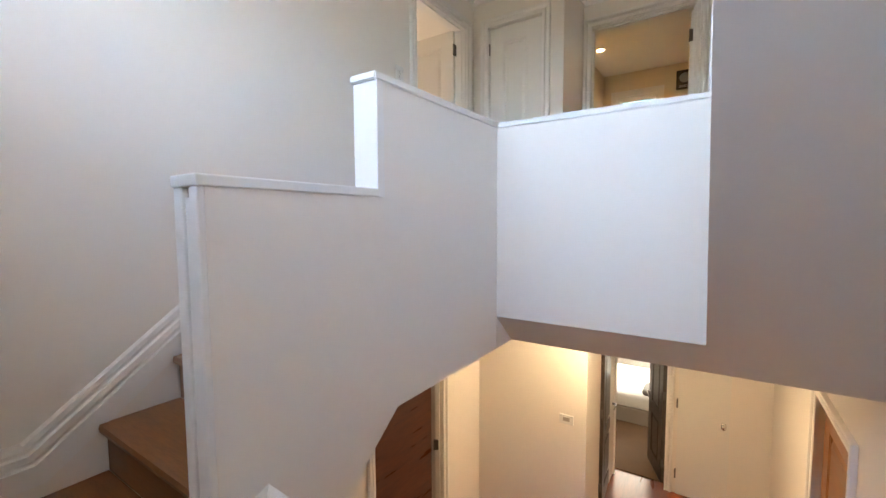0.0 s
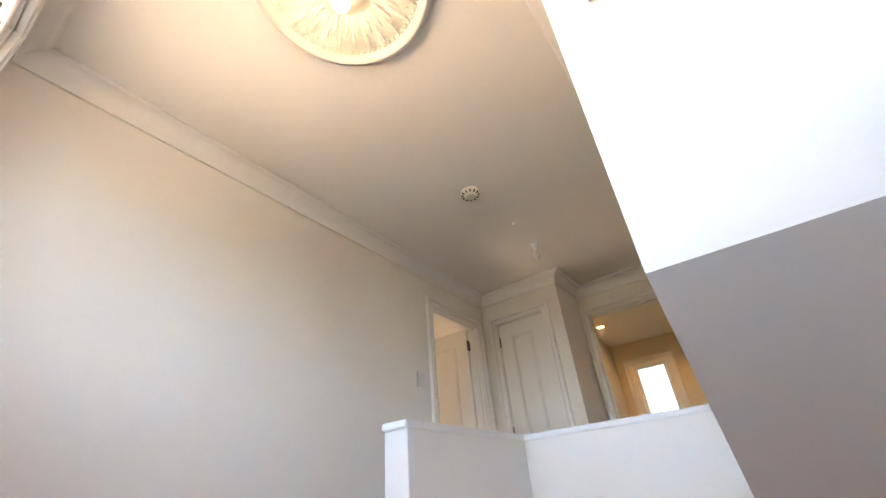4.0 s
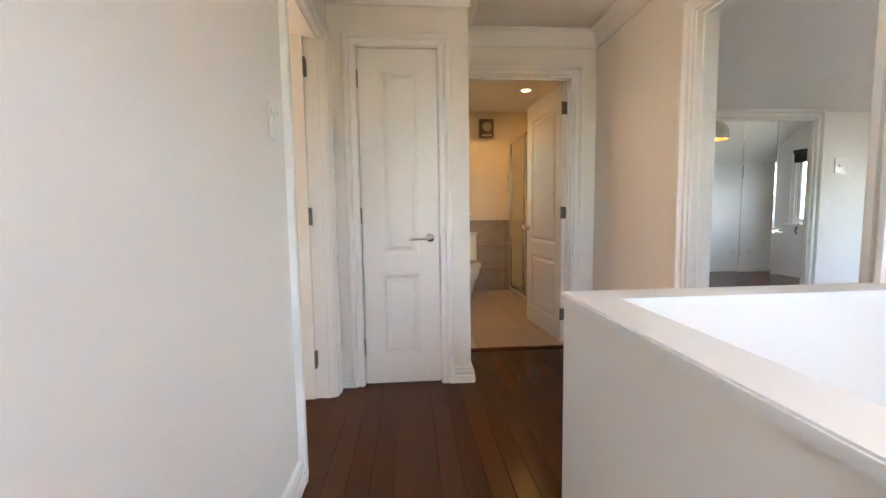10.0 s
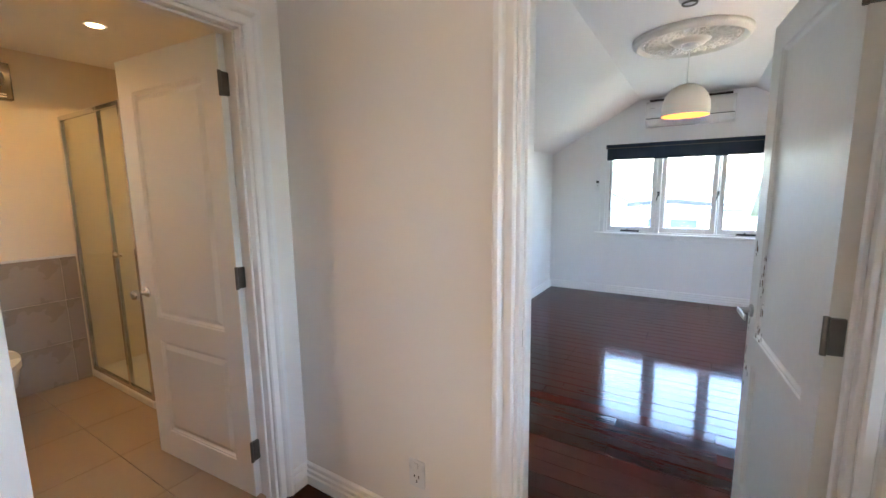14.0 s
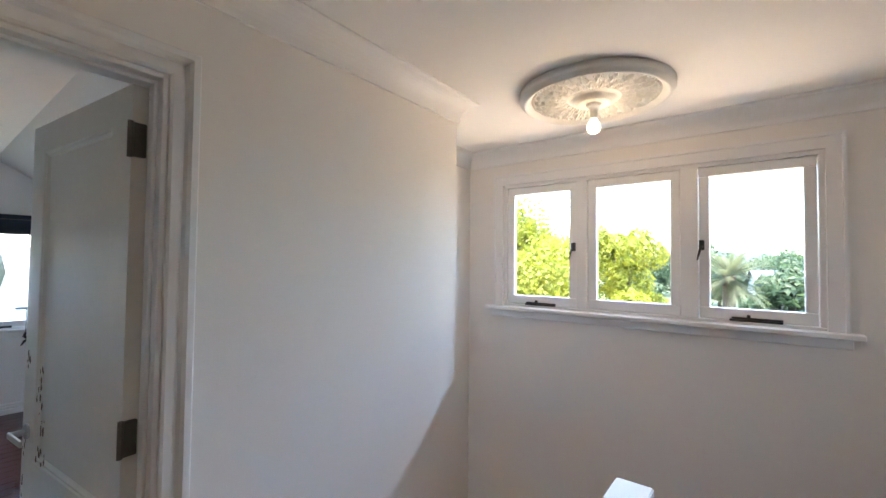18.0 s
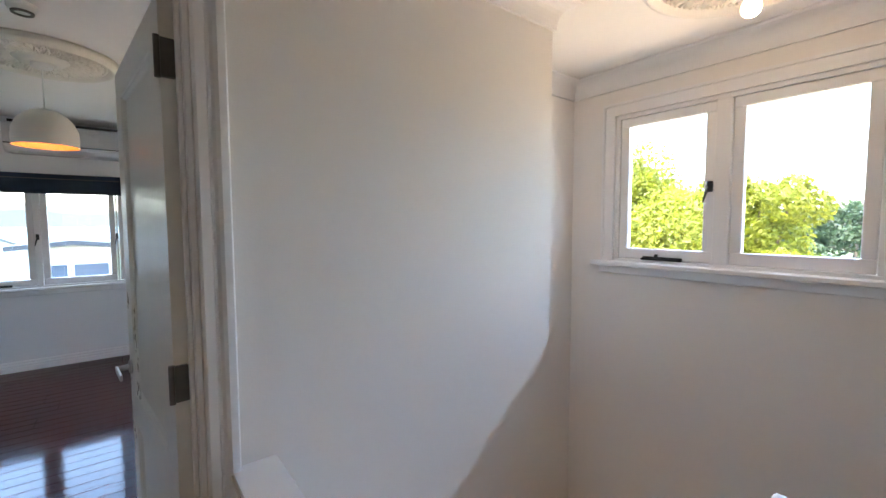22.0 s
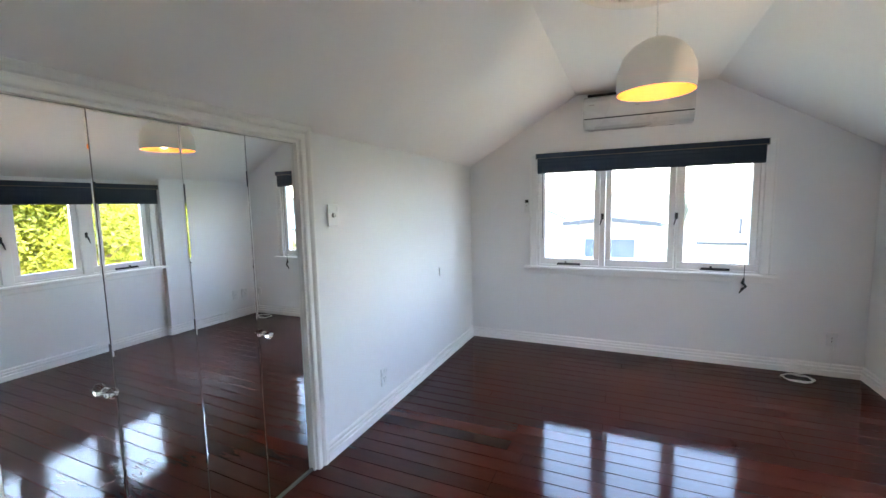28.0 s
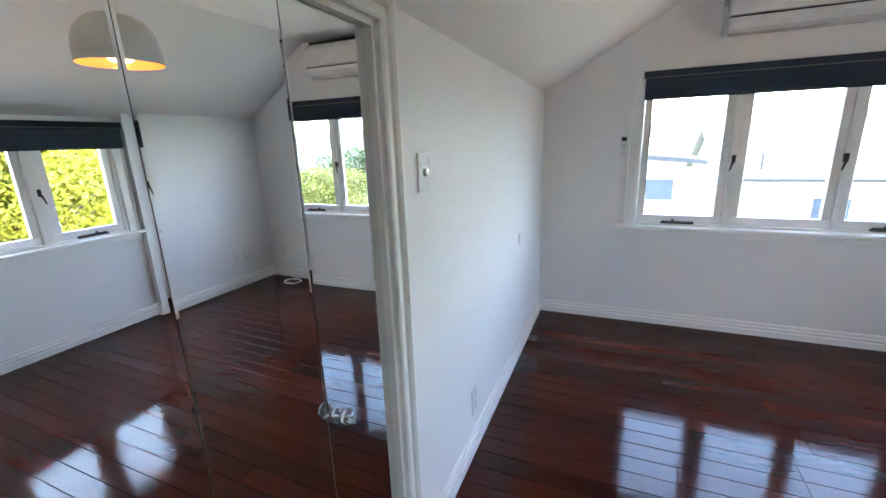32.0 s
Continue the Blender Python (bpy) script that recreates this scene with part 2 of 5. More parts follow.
def sweep(profile, path, normal, closed=False, bm=None, flip=False):
    """Draws a closed profile of (a, b) along a flat path: a goes sideways within the path's plane, b along the plane's normal."""
    own = bmesh.new()
    n, pts = Vector(normal).normalized(), [Vector(p) for p in path]
    count = len(pts)
    rings = []
    for i, p in enumerate(pts):
        prev = pts[i - 1] if i or closed else None
        nxt = pts[(i + 1) % count] if i < count - 1 or closed else None
        d0 = (p - prev).normalized() if prev is not None else (nxt - p).normalized()
        d1 = (nxt - p).normalized() if nxt is not None else d0
        s0, s1 = n.cross(d0), n.cross(d1)
        side = (s0 + s1) / (1 + s0.dot(s1))
        if flip:
            side = -side
        rings.append([own.verts.new(p + side * a + n * b) for a, b in profile])
    loops = list(zip(rings, rings[1:])) + ([(rings[-1], rings[0])] if closed else [])
    for r, s in loops:
        for i in range(len(profile)):
            j = (i + 1) % len(profile)
            own.faces.new([r[i], r[j], s[j], s[i]])
    if not closed:
        own.faces.new(rings[0])
        own.faces.new(rings[-1][::-1])
    if bm is None:
        return own
    return merge(bm, own)


def tube(points, radius, seg=8, bm=None, closed=False):
    """A round rod along points."""
    own = bmesh.new()
    pts = [Vector(p) for p in points]
    rings = []
    for i, p in enumerate(pts):
        a = pts[i - 1] if i or closed else p
        b = pts[(i + 1) % len(pts)] if i < len(pts) - 1 or closed else p
        d = (b - a).normalized()
        u = d.cross((0, 0, 1)) if abs(d.z) < 0.9 else d.cross((1, 0, 0))
        u.normalize()
        w = d.cross(u)
        r = radius[i] if isinstance(radius, (list, tuple)) else radius
        rings.append([own.verts.new(p + (u * math.cos(t) + w * math.sin(t)) * r) for t in [2 * math.pi * j / seg for j in range(seg)]])
    for r, s in list(zip(rings, rings[1:])) + ([(rings[-1], rings[0])] if closed else []):
        for i in range(seg):
            j = (i + 1) % seg
            own.faces.new([r[i], r[j], s[j], s[i]])
    if not closed:
        own.faces.new(rings[0][::-1])
        own.faces.new(rings[-1])
    if bm is None:
        return own
    return merge(bm, own)


def wall(name, axis, a, b, u0, u1, z0, z1, holes=(), material=None, label="painted white plaster wall", category="wall"):
    """A wall square to an axis, from a to b thick, from u0 to u1 long, with openings (u0, u1, z0, z1) right through it."""
    us = sorted({u0, u1, *(min(max(h[i], u0), u1) for h in holes for i in (0, 1))})
    zs = sorted({z0, z1, *(min(max(h[i], z0), z1) for h in holes for i in (2, 3))})
    full = {}
    for i in range(len(us) - 1):
        for j in range(len(zs) - 1):
            cu, cz = (us[i] + us[i + 1]) / 2, (zs[j] + zs[j + 1]) / 2
            full[i, j] = not any(h[0] < cu < h[1] and h[2] < cz < h[3] for h in holes)
    put = (lambda u, w, z: (w, u, z)) if axis == "x" else (lambda u, w, z: (u, w, z))
    bm, made = bmesh.new(), {}

    def vert(i, j, w):
        if (i, j, w) not in made:
            made[i, j, w] = bm.verts.new(put(us[i], w, zs[j]))
        return made[i, j, w]

    for (i, j), solid in full.items():
        if not solid:
            continue
        for w in (a, b):
            bm.faces.new([vert(i, j, w), vert(i + 1, j, w), vert(i + 1, j + 1, w), vert(i, j + 1, w)])
        for di, dj, e in ((-1, 0, ((i, j), (i, j + 1))), (1, 0, ((i + 1, j), (i + 1, j + 1))), (0, -1, ((i, j), (i + 1, j))), (0, 1, ((i, j + 1), (i + 1, j + 1)))):
            if not full.get((i + di, j + dj), False):
                (p, q), (r, s) = e
                bm.faces.new([vert(p, q, a), vert(r, s, a), vert(r, s, b), vert(p, q, b)])
    ob = part(name, bm, material or M_WALL, kind="structure")
    return tagged(ob, label, category)


SKIRT = [(-0.003, -0.004), (-0.003, 0.024), (0.044, 0.024), (0.047, 0.015), (0.052, 0.015), (0.056, 0.02), (0.07, 0.02), (0.074, 0.011), (0.079, 0.011), (0.083, 0.014), (0.094, 0.012), (0.1, 0.004), (0.101, -0.004)]
ARCH = [(0, -0.004), (0, 0.013), (0.006, 0.018), (0.026, 0.018), (0.03, 0.009), (0.036, 0.009), (0.042, 0.02), (0.05, 0.027), (0.066, 0.027), (0.07, 0.022), (0.07, -0.004)]
CORNICE = [(-0.005, 0.005), (0.085, 0.005), (0.085, -0.008), (0.076, -0.014)] + [(0.076 - 0.064 * math.sin(t * math.pi / 16), -0.1 + 0.086 * math.cos(t * math.pi / 16)) for t in range(1, 8)] + [(0.012, -0.1), (0.012, -0.11), (-0.005, -0.11)]


def skirting(name, path, normal=(0, 0, 1), flip=False, material=None):
    """Skirting along the foot of a wall, the path on the floor; the wall lies on the side away from which the profile stands."""
    prof = [(b, a) for a, b in SKIRT]
    ob = part(name, sweep(prof, path, normal, flip=flip), material or M_TRIM, kind="structure")
    return tagged(ob, "white moulded skirting along the wall", "skirting")


def architrave(name, path, normal, flip=False, label="white moulded architrave round the doorway"):
    ob = part(name, sweep(ARCH, path, normal, flip=flip), M_TRIM, kind="structure")
    return tagged(ob, label, "architrave")

# ---- large structure ----
HC, BC, KNEE = 2.32, 2.43, 1.8  # hall ceiling, bedroom ceiling, bedroom knee wall
LOW, GF = -0.72, -2.67  # half landing, ground floor
XH, XA, YW = 1.82, 2.36, 1.60  # hall's bedroom wall, stairwell's far wall, stair window wall
RISE, GO = 0.18, 0.25

wall("wall_left", "x", -0.12, 0.0, 1.45, 5.27, -0.95, 2.4, [(4.32, 5.03, -0.02, 1.985)])
wall("wall_stair_window", "y", 1.45, YW, -0.12, 2.48, GF, 2.4, [(0.335, 2.066, 1.175, 2.06)])
wall("wall_alcove", "x", XA, 2.48, YW, 3.74, GF, 2.4)
wall("wall_stair_lower", "x", XA, 2.48, 3.74, 7.2, GF, -0.267, [(4.28, 5.0, GF, GF + 2.02)])
wall("wall_closet", "y", 5.16, 5.27, 0.0, 0.80, 0.0, 2.4, [(0.143, 0.633, 0.0, 2.0)])
wall("wall_closet_side", "x", 0.70, 0.80, 5.27, 5.71, 0.0, 2.4)
wall("wall_bathroom_door", "y", 5.71, 5.82, 0.45, XH, 0.0, 2.4, [(0.86, 1.652, 0.0, 2.02)])
wall("wall_bedroom_door", "x", XH, 1.93, 3.74, 6.07, -0.02, 2.65, [(3.845, 4.65, -0.02, 1.98)])
tagged(part("stair_bulkhead", prism([(2.545, 0.91), (2.545, 2.4), (3.74, 2.4), (3.74, -0.153)], "x", XH, XA), M_WALL, kind="structure"), "white bulkhead with a raked soffit over the stairs", "bulkhead")
tagged(part("landing_soffit", prism([(3.692, -0.108), (3.87, -0.267), (4.2, -0.267), (4.2, -0.022), (3.692, -0.022)], "x", 0.872, XA), M_WALL, kind="structure"), "raked white soffit under the landing", "soffit")
tagged(part("landing_slab", merge(box(-0.12, XA, 4.2, 8.32, -0.267, -0.022), box(-0.12, 0.871, 2.93, 4.2, -0.267, -0.022)), M_WALL, kind="structure"), "white plastered underside of the upper floor", "floor slab")
tagged(part("hall_subfloor", merge(box(0.0, 0.866, 2.94, 5.71, -0.0218, -0.0211), box(0.866, XH, 3.79, 5.71, -0.0218, -0.0211)), M_GAP, kind="structure"), "dark subfloor under the landing boards", "floor slab")
tagged(part("bedroom_slab", merge(box(2.48, 6.48, 2.49, 6.87, -0.267, -0.022), box(1.93, 2.48, 3.74, 6.87, -0.1, -0.022)), M_GAP, kind="structure"), "dark subfloor under the bedroom boards", "floor slab")
tagged(part("ceiling_hall", box(-0.12, 2.48, 1.45, 5.82, HC, 2.4), M_CEIL, kind="structure"), "smooth white landing ceiling", "ceiling")

# half walls round the stair opening
tagged(part("half_wall_stairs", prism([(2.335, -0.755), (2.335, 0.437), (2.862, 0.437), (2.862, 0.7935), (3.69, 0.7935), (3.69, -0.267), (2.94, -0.267)], "x", 0.861, 0.957), M_WALL, kind="structure"), "stepped white half wall beside the stairs", "half wall")
tagged(part("half_wall_tail", prism([(3.692, -0.112), (3.692, -0.267), (3.87, -0.267)], "x", 0.863, 0.957), M_WALL, kind="structure"), "white foot of the half wall under the landing", "half wall")
tagged(part("half_wall_landing", box(0.957, XH, 3.69, 3.785, -0.105, 0.7935), M_WALL, kind="structure"), "white half wall along the landing edge", "half wall")
tagged(part("half_wall_corner", box(0.861, 0.957, 3.69, 3.785, -0.105, 0.7935), M_WALL, kind="structure"), "white corner of the landing half wall", "half wall")
tagged(part("half_wall_cap_low", box(0.852, 0.961, 2.315, 2.862, 0.437, 0.463, 0.004, seg=2), M_TRIM, kind="structure"), "white painted timber cap on the lower half wall", "wall cap")
cap = bmesh.new()
prism([(0.852, 2.848), (0.962, 2.848), (0.962, 3.684), (XH, 3.684), (XH, 3.797), (0.852, 3.797)], "z", 0.7935, 0.8185, cap)
bmesh.ops.bevel(cap, geom=list(cap.edges), offset=0.004, segments=2, affect="EDGES")
tagged(part("half_wall_cap", cap, M_TRIM, kind="structure"), "white painted timber cap on the landing half wall", "wall cap")
ends = bmesh.new()
for x0, x1 in ((0.859, 0.893), (0.927, 0.959)):
    box(x0, x1, 2.318, 2.335, LOW, 0.437, 0.003, ends)
box(0.889, 0.935, 2.327, 2.335, LOW, 0.415, 0, ends)
tagged(part("half_wall_end_trim", ends, M_TRIM, kind="structure"), "grooved white end boards of the half wall", "trim")
post = bmesh.new()
box(0.859, 0.958, 2.856, 2.862, 0.463, 0.7935, 0.002, post)
box(0.957, 0.96, 2.856, 2.887, 0.437, 0.7935, 0.001, post)
tagged(part("half_wall_step_trim", post, M_TRIM, kind="structure"), "white facing boards at the half wall step", "trim")

# bathroom shell
wall("wall_bath_back", "y", 8.06, 8.18, 0.3, 2.48, 0.0, 2.5, [(0.63, 1.13, 1.03, 2.02)], M_BATHWALL)
wall("wall_bath_left", "x", 0.33, 0.45, 5.82, 8.06, 0.0, 2.5, (), M_BATHWALL)
wall("wall_bath_right", "x", 2.38, 2.48, 6.07, 8.06, 0.0, 2.5, (), M_BATHWALL)
wall("wall_bath_front", "y", 5.97, 6.07, 1.93, 2.48, 2.0, 2.5)
tagged(part("ceiling_bathroom", merge(box(0.33, 2.48, 6.07, 8.18, 2.33, 2.5), box(0.33, 1.93, 5.82, 6.07, 2.33, 2.5)), M_CEIL, kind="structure"), "white bathroom ceiling", "ceiling")
tagged(part("closet_back", box(0.0, 0.70, 5.68, 5.71, 0.0, 2.4), M_WALL, kind="structure"), "plain wall at the back of the closet", "wall")

# left room shell
wall("wall_left_room_far", "x", -3.2, -3.1, 3.2, 6.6, 0.0, 2.5)
wall("wall_left_room_back", "y", 6.5, 6.6, -3.1, 0.33, 0.0, 2.5)
wall("wall_left_room_front", "y", 3.2, 3.3, -3.1, -0.12, 0.0, 2.5)
wall("wall_left_room_side", "x", -0.12, -0.02, 5.27, 6.5, 0.0, 2.5)
tagged(part("ceiling_left_room", box(-3.1, -0.12, 3.3, 6.5, 2.4, 2.5), M_CEIL, kind="structure"), "white ceiling of the side room", "ceiling")
tagged(part("left_threshold", box(-0.12, 0.0, 4.332, 5.018, -0.02, -0.001), M_HALLFLOOR, kind="structure"), "dark timber threshold of the side room", "threshold")
tagged(part("floor_left_room", box(-3.1, -0.12, 3.3, 6.5, -0.25, -0.002), M_HALLFLOOR, kind="structure"), "dark timber floor of the side room", "floor")

# bedroom shell
wall("wall_bedroom_window", "x", 6.325, 6.475, 2.49, 6.1, -0.267, 2.65, [(3.385, 5.231, 0.79, 1.84)], M_BEDWALL)
wall("wall_bedroom_right", "y", 2.49, 2.62, 2.48, 6.325, -0.02, 2.0, [(3.26, 5.02, 0.80, 1.65)], M_BEDWALL)
wall("wall_bedroom_right_nib", "y", 2.62, 2.68, 5.11, 6.325, 0.0, KNEE, (), M_BEDWALL)
wall("wall_bedroom_left", "y", 5.935, 6.07, 1.93, 6.325, -0.02, 2.0, [(2.60, 3.802, -0.02, 1.775)], M_BEDWALL)
tagged(part("ceiling_bedroom", prism([(6.07, 1.756), (4.87, BC), (3.75, BC), (2.49, 1.688), (2.49, 1.85), (3.7, 2.6), (4.92, 2.6), (6.07, 1.91)], "x", 1.93, 6.325), M_BEDCEIL, kind="structure"), "white ceiling sloping down to both side walls", "ceiling")
ward = bmesh.new()
box(2.5, 2.54, 6.07, 6.7, 0.0, 1.9, 0, ward), box(3.9, 3.94, 6.07, 6.7, 0.0, 1.9, 0, ward), box(2.5, 3.94, 6.7, 6.74, 0.0, 1.9, 0, ward), box(2.5, 3.94, 6.07, 6.74, 1.9, 1.94, 0, ward)
tagged(part("wardrobe_shell", ward, M_WALL, kind="structure"), "dark built-in wardrobe recess", "wardrobe recess")

tagged(part("house_base", box(2.6, 6.45, 2.5, 6.08, -3.3, -0.268), M_WALL, kind="structure"), "plain rendered lower storey under the bedroom", "house wall")

# ground floor hall seen through the stair opening
tagged(part("floor_ground", box(-4.0, 2.58, 1.45, 10.0, GF - 0.2, GF), M_LOWFLOOR, kind="structure"), "dark polished timber floor of the lower hall", "floor")
wall("wall_ground_left", "x", -0.27, -0.15, 1.6, 5.65, GF, -0.267, [(3.98, 4.86, GF, GF + 2.02)])
wall("wall_ground_a", "y", 5.55, 5.65, -0.15, 0.93, GF, -0.267)
wall("wall_ground_b", "x", 0.80, 0.90, 5.65, 6.95, GF, -0.267)
wall("wall_ground_c", "y", 6.95, 7.05, 0.80, XA, GF, -0.267, [(0.90, 1.44, GF, GF + 2.02)])
wall("wall_ground_far", "y", 9.9, 10.0, -4.0, 2.58, GF, -0.267)
wall("wall_ground_west", "x", -4.1, -4.0, 1.45, 10.0, GF, -0.267)
wall("wall_ground_front", "y", 3.5, 3.6, -4.0, -0.27, GF, -0.267)
wall("wall_ground_east", "x", 2.48, 2.58, 7.05, 9.9, GF, -0.267)
tagged(part("ceiling_ground", merge(box(-4.0, -0.12, 1.45, 10.0, -0.31, -0.267), box(-0.12, 2.58, 8.32, 10.0, -0.31, -0.267)), M_CEIL, kind="structure"), "white ceiling of the lower hall", "ceiling")
lamp("lower_hall_light", "AREA", look((1.2, 5.2, -0.32), (1.2, 5.2, -2)), 1.1, (1.0, 0.72, 0.42), size=0.3, size_y=0.3)
lamp("lower_room_daylight", "AREA", look((1.0, 9.7, -1.4), (1.0, 8.6, -1.8)), 2.5, (1.0, 0.93, 0.8), size=1.4, size_y=1.2)

# ---- stairs ----
stairs = thing("upper_stairs", pose(0, 0, 0), "short brown timber stair flight up to the landing", "stairs")
for i in range(4):
    yn, z = 2.90 - GO * i, -RISE * i
    if i:
        t = prism([(yn, z - 0.03), (yn - 0.004, z - 0.015), (yn, z), (yn + GO + 0.02, z), (yn + GO + 0.02, z - 0.03)], "x", 0.018, 0.871)
        part("tread", t, M_TREAD, stairs)
    part("riser", box(0.018, 0.871, yn + 0.022, yn + 0.04, z - RISE, z - 0.03), M_TREAD, stairs)
tagged(part("half_landing", box(0.0, XA, YW, 2.18, LOW - 0.2, LOW), M_TREAD, kind="structure"), "brown timber half landing under the window", "landing")
tagged(part("stair_soffit", prism([(2.18, -0.92), (2.18, -0.765), (2.94, -0.22), (2.94, -0.267)], "x", 0.0, 0.871), M_WALL, kind="structure"), "sloping white underside of the upper stairs", "soffit")
lower = thing("lower_stairs", pose(0, 0, 0), "brown timber stair flight down to the lower hall", "stairs")
LR = (LOW - GF) / 11
for i in range(11):
    y0, z = 2.18 + GO * (i - 1), LOW - LR * i
    if i:
        part("tread", box(0.97, XA, y0 - 0.02, y0 + GO, z - 0.03, z, 0.006), M_TREAD, lower)
    part("riser", box(0.97, XA, y0 + GO - 0.02, y0 + GO, z - LR, z - 0.03), M_TREAD, lower)

# ---- windows ----


def window(name, m, panes, height, label, frosted=False, sill=True, stays=(), latches=()):
    """A timber window. In its own space x runs along the wall, y points into the room, z is up from the opening's foot.
    panes: the (x0, x1) of each sash."""
    root = thing(name, m, label, "window", kind="structure")
    x0, x1 = panes[0][0] - 0.025, panes[-1][1] + 0.025
    bm = bmesh.new()
    for a, b, c, d in ((x0, x1, 0, 0.03), (x0, x1, height - 0.025, height), (x0, panes[0][0], 0.03, height - 0.025), (panes[-1][1], x1, 0.03, height - 0.025)):
        box(a, b, -0.13, -0.004, c, d, 0.003, bm)
    part("window_frame", bm, M_TRIM, root)
    for (a, b), (c, d) in zip(panes, panes[1:]):
        part("mullion", box(b, c, -0.13, 0.006, 0.03, height - 0.025, 0.003), M_TRIM, root)
    for i, (a, b) in enumerate(panes):
        sash = bmesh.new()
        z0, z1, w = 0.032, height - 0.027, 0.05
        a, b = a + 0.003, b - 0.003
        for p, q, r, s in ((a, b, z0, z0 + w + 0.012), (a, b, z1 - w, z1), (a, a + w, z0 + w + 0.012, z1 - w), (b - w, b, z0 + w + 0.012, z1 - w)):
            box(p, q, -0.055, -0.014, r, s, 0.004, sash)
        s = part("sash", sash, M_TRIM, root)
        g = part("pane", box(a + w - 0.006, b - w + 0.006, -0.038, -0.034, z0 + w + 0.006, z1 - w + 0.006), M_FROST if frosted else M_GLASS, s)
        g.visible_shadow = frosted
        if i in stays:
            st = bmesh.new()
            cx = (a + b) / 2
            box(cx - 0.11, cx + 0.11, -0.016, 0.006, 0.03, 0.042, 0.003, st)
            box(cx + 0.02, cx + 0.036, -0.016, -0.002, 0.04, 0.065, 0.002, st)
            tube([(cx - 0.11, -0.006, 0.045), (cx + 0.1, -0.004, 0.047)], 0.006, 6, st)
            part("stay", st, M_BLACK if not frosted else M_STEEL, s)
    for x in latches:
        la = bmesh.new()
        zc = height * 0.46
        box(x - 0.012, x + 0.012, -0.015, 0.012, zc - 0.005, zc + 0.05, 0.003, la)
        tube([(x, 0.01, zc + 0.02), (x + 0.008, 0.022, zc - 0.01), (x + 0.02, 0.024, zc - 0.06)], [0.008, 0.007, 0.004], 6, la)
        part("latch", la, M_BLACK, root)
    if sill:
        part("window_sill", box(x0 - 0.12, x1 + 0.12, -0.03, 0.065, -0.012, 0.014, 0.004), M_TRIM, root)
        part("apron", box(x0 - 0.085, x1 + 0.085, 0.0, 0.018, -0.062, -0.012, 0.003), M_TRIM, root)
        ar = [(x0, 0, 0.014), (x0, 0, height - 0.004), (x1, 0, height - 0.004), (x1, 0, 0.014)]
        part("architrave", sweep([(0, 0), (0, 0.018), (0.056, 0.018), (0.06, 0.024), (0.074, 0.024), (0.074, 0)], ar, (0, 1, 0), flip=True), M_TRIM, root)
    return root


window("window_1", pose(1.2, YW, 1.175, 0, 0, 0), [(-0.84, -0.345), (-0.26, 0.262), (0.33, 0.84)], 0.885, "white timber casement window with three panes and black latches", stays=(0, 2), latches=(-0.362, 0.352))
window("window_2", pose(6.325, 4.308, 0.79, 0, 0, 90), [(-0.898, -0.311), (-0.292, 0.286), (0.333, 0.898)], 1.05, "white timber bedroom window with three panes", stays=(0, 2), latches=(-0.3, 0.31))
window("window_3", pose(4.14, 2.62, 0.80, 0, 0, 0), [(-0.85, -0.31), (-0.23, 0.28), (0.36, 0.85)], 0.85, "white timber side window with three panes", stays=(0, 2), latches=(-0.29, 0.33))
window("window_4", pose(0.88, 8.06, 1.03, 0, 0, 180), [(-0.225, 0.225)], 0.99, "small bathroom window with dimpled frosted glass", frosted=True)

# ---- doors ----


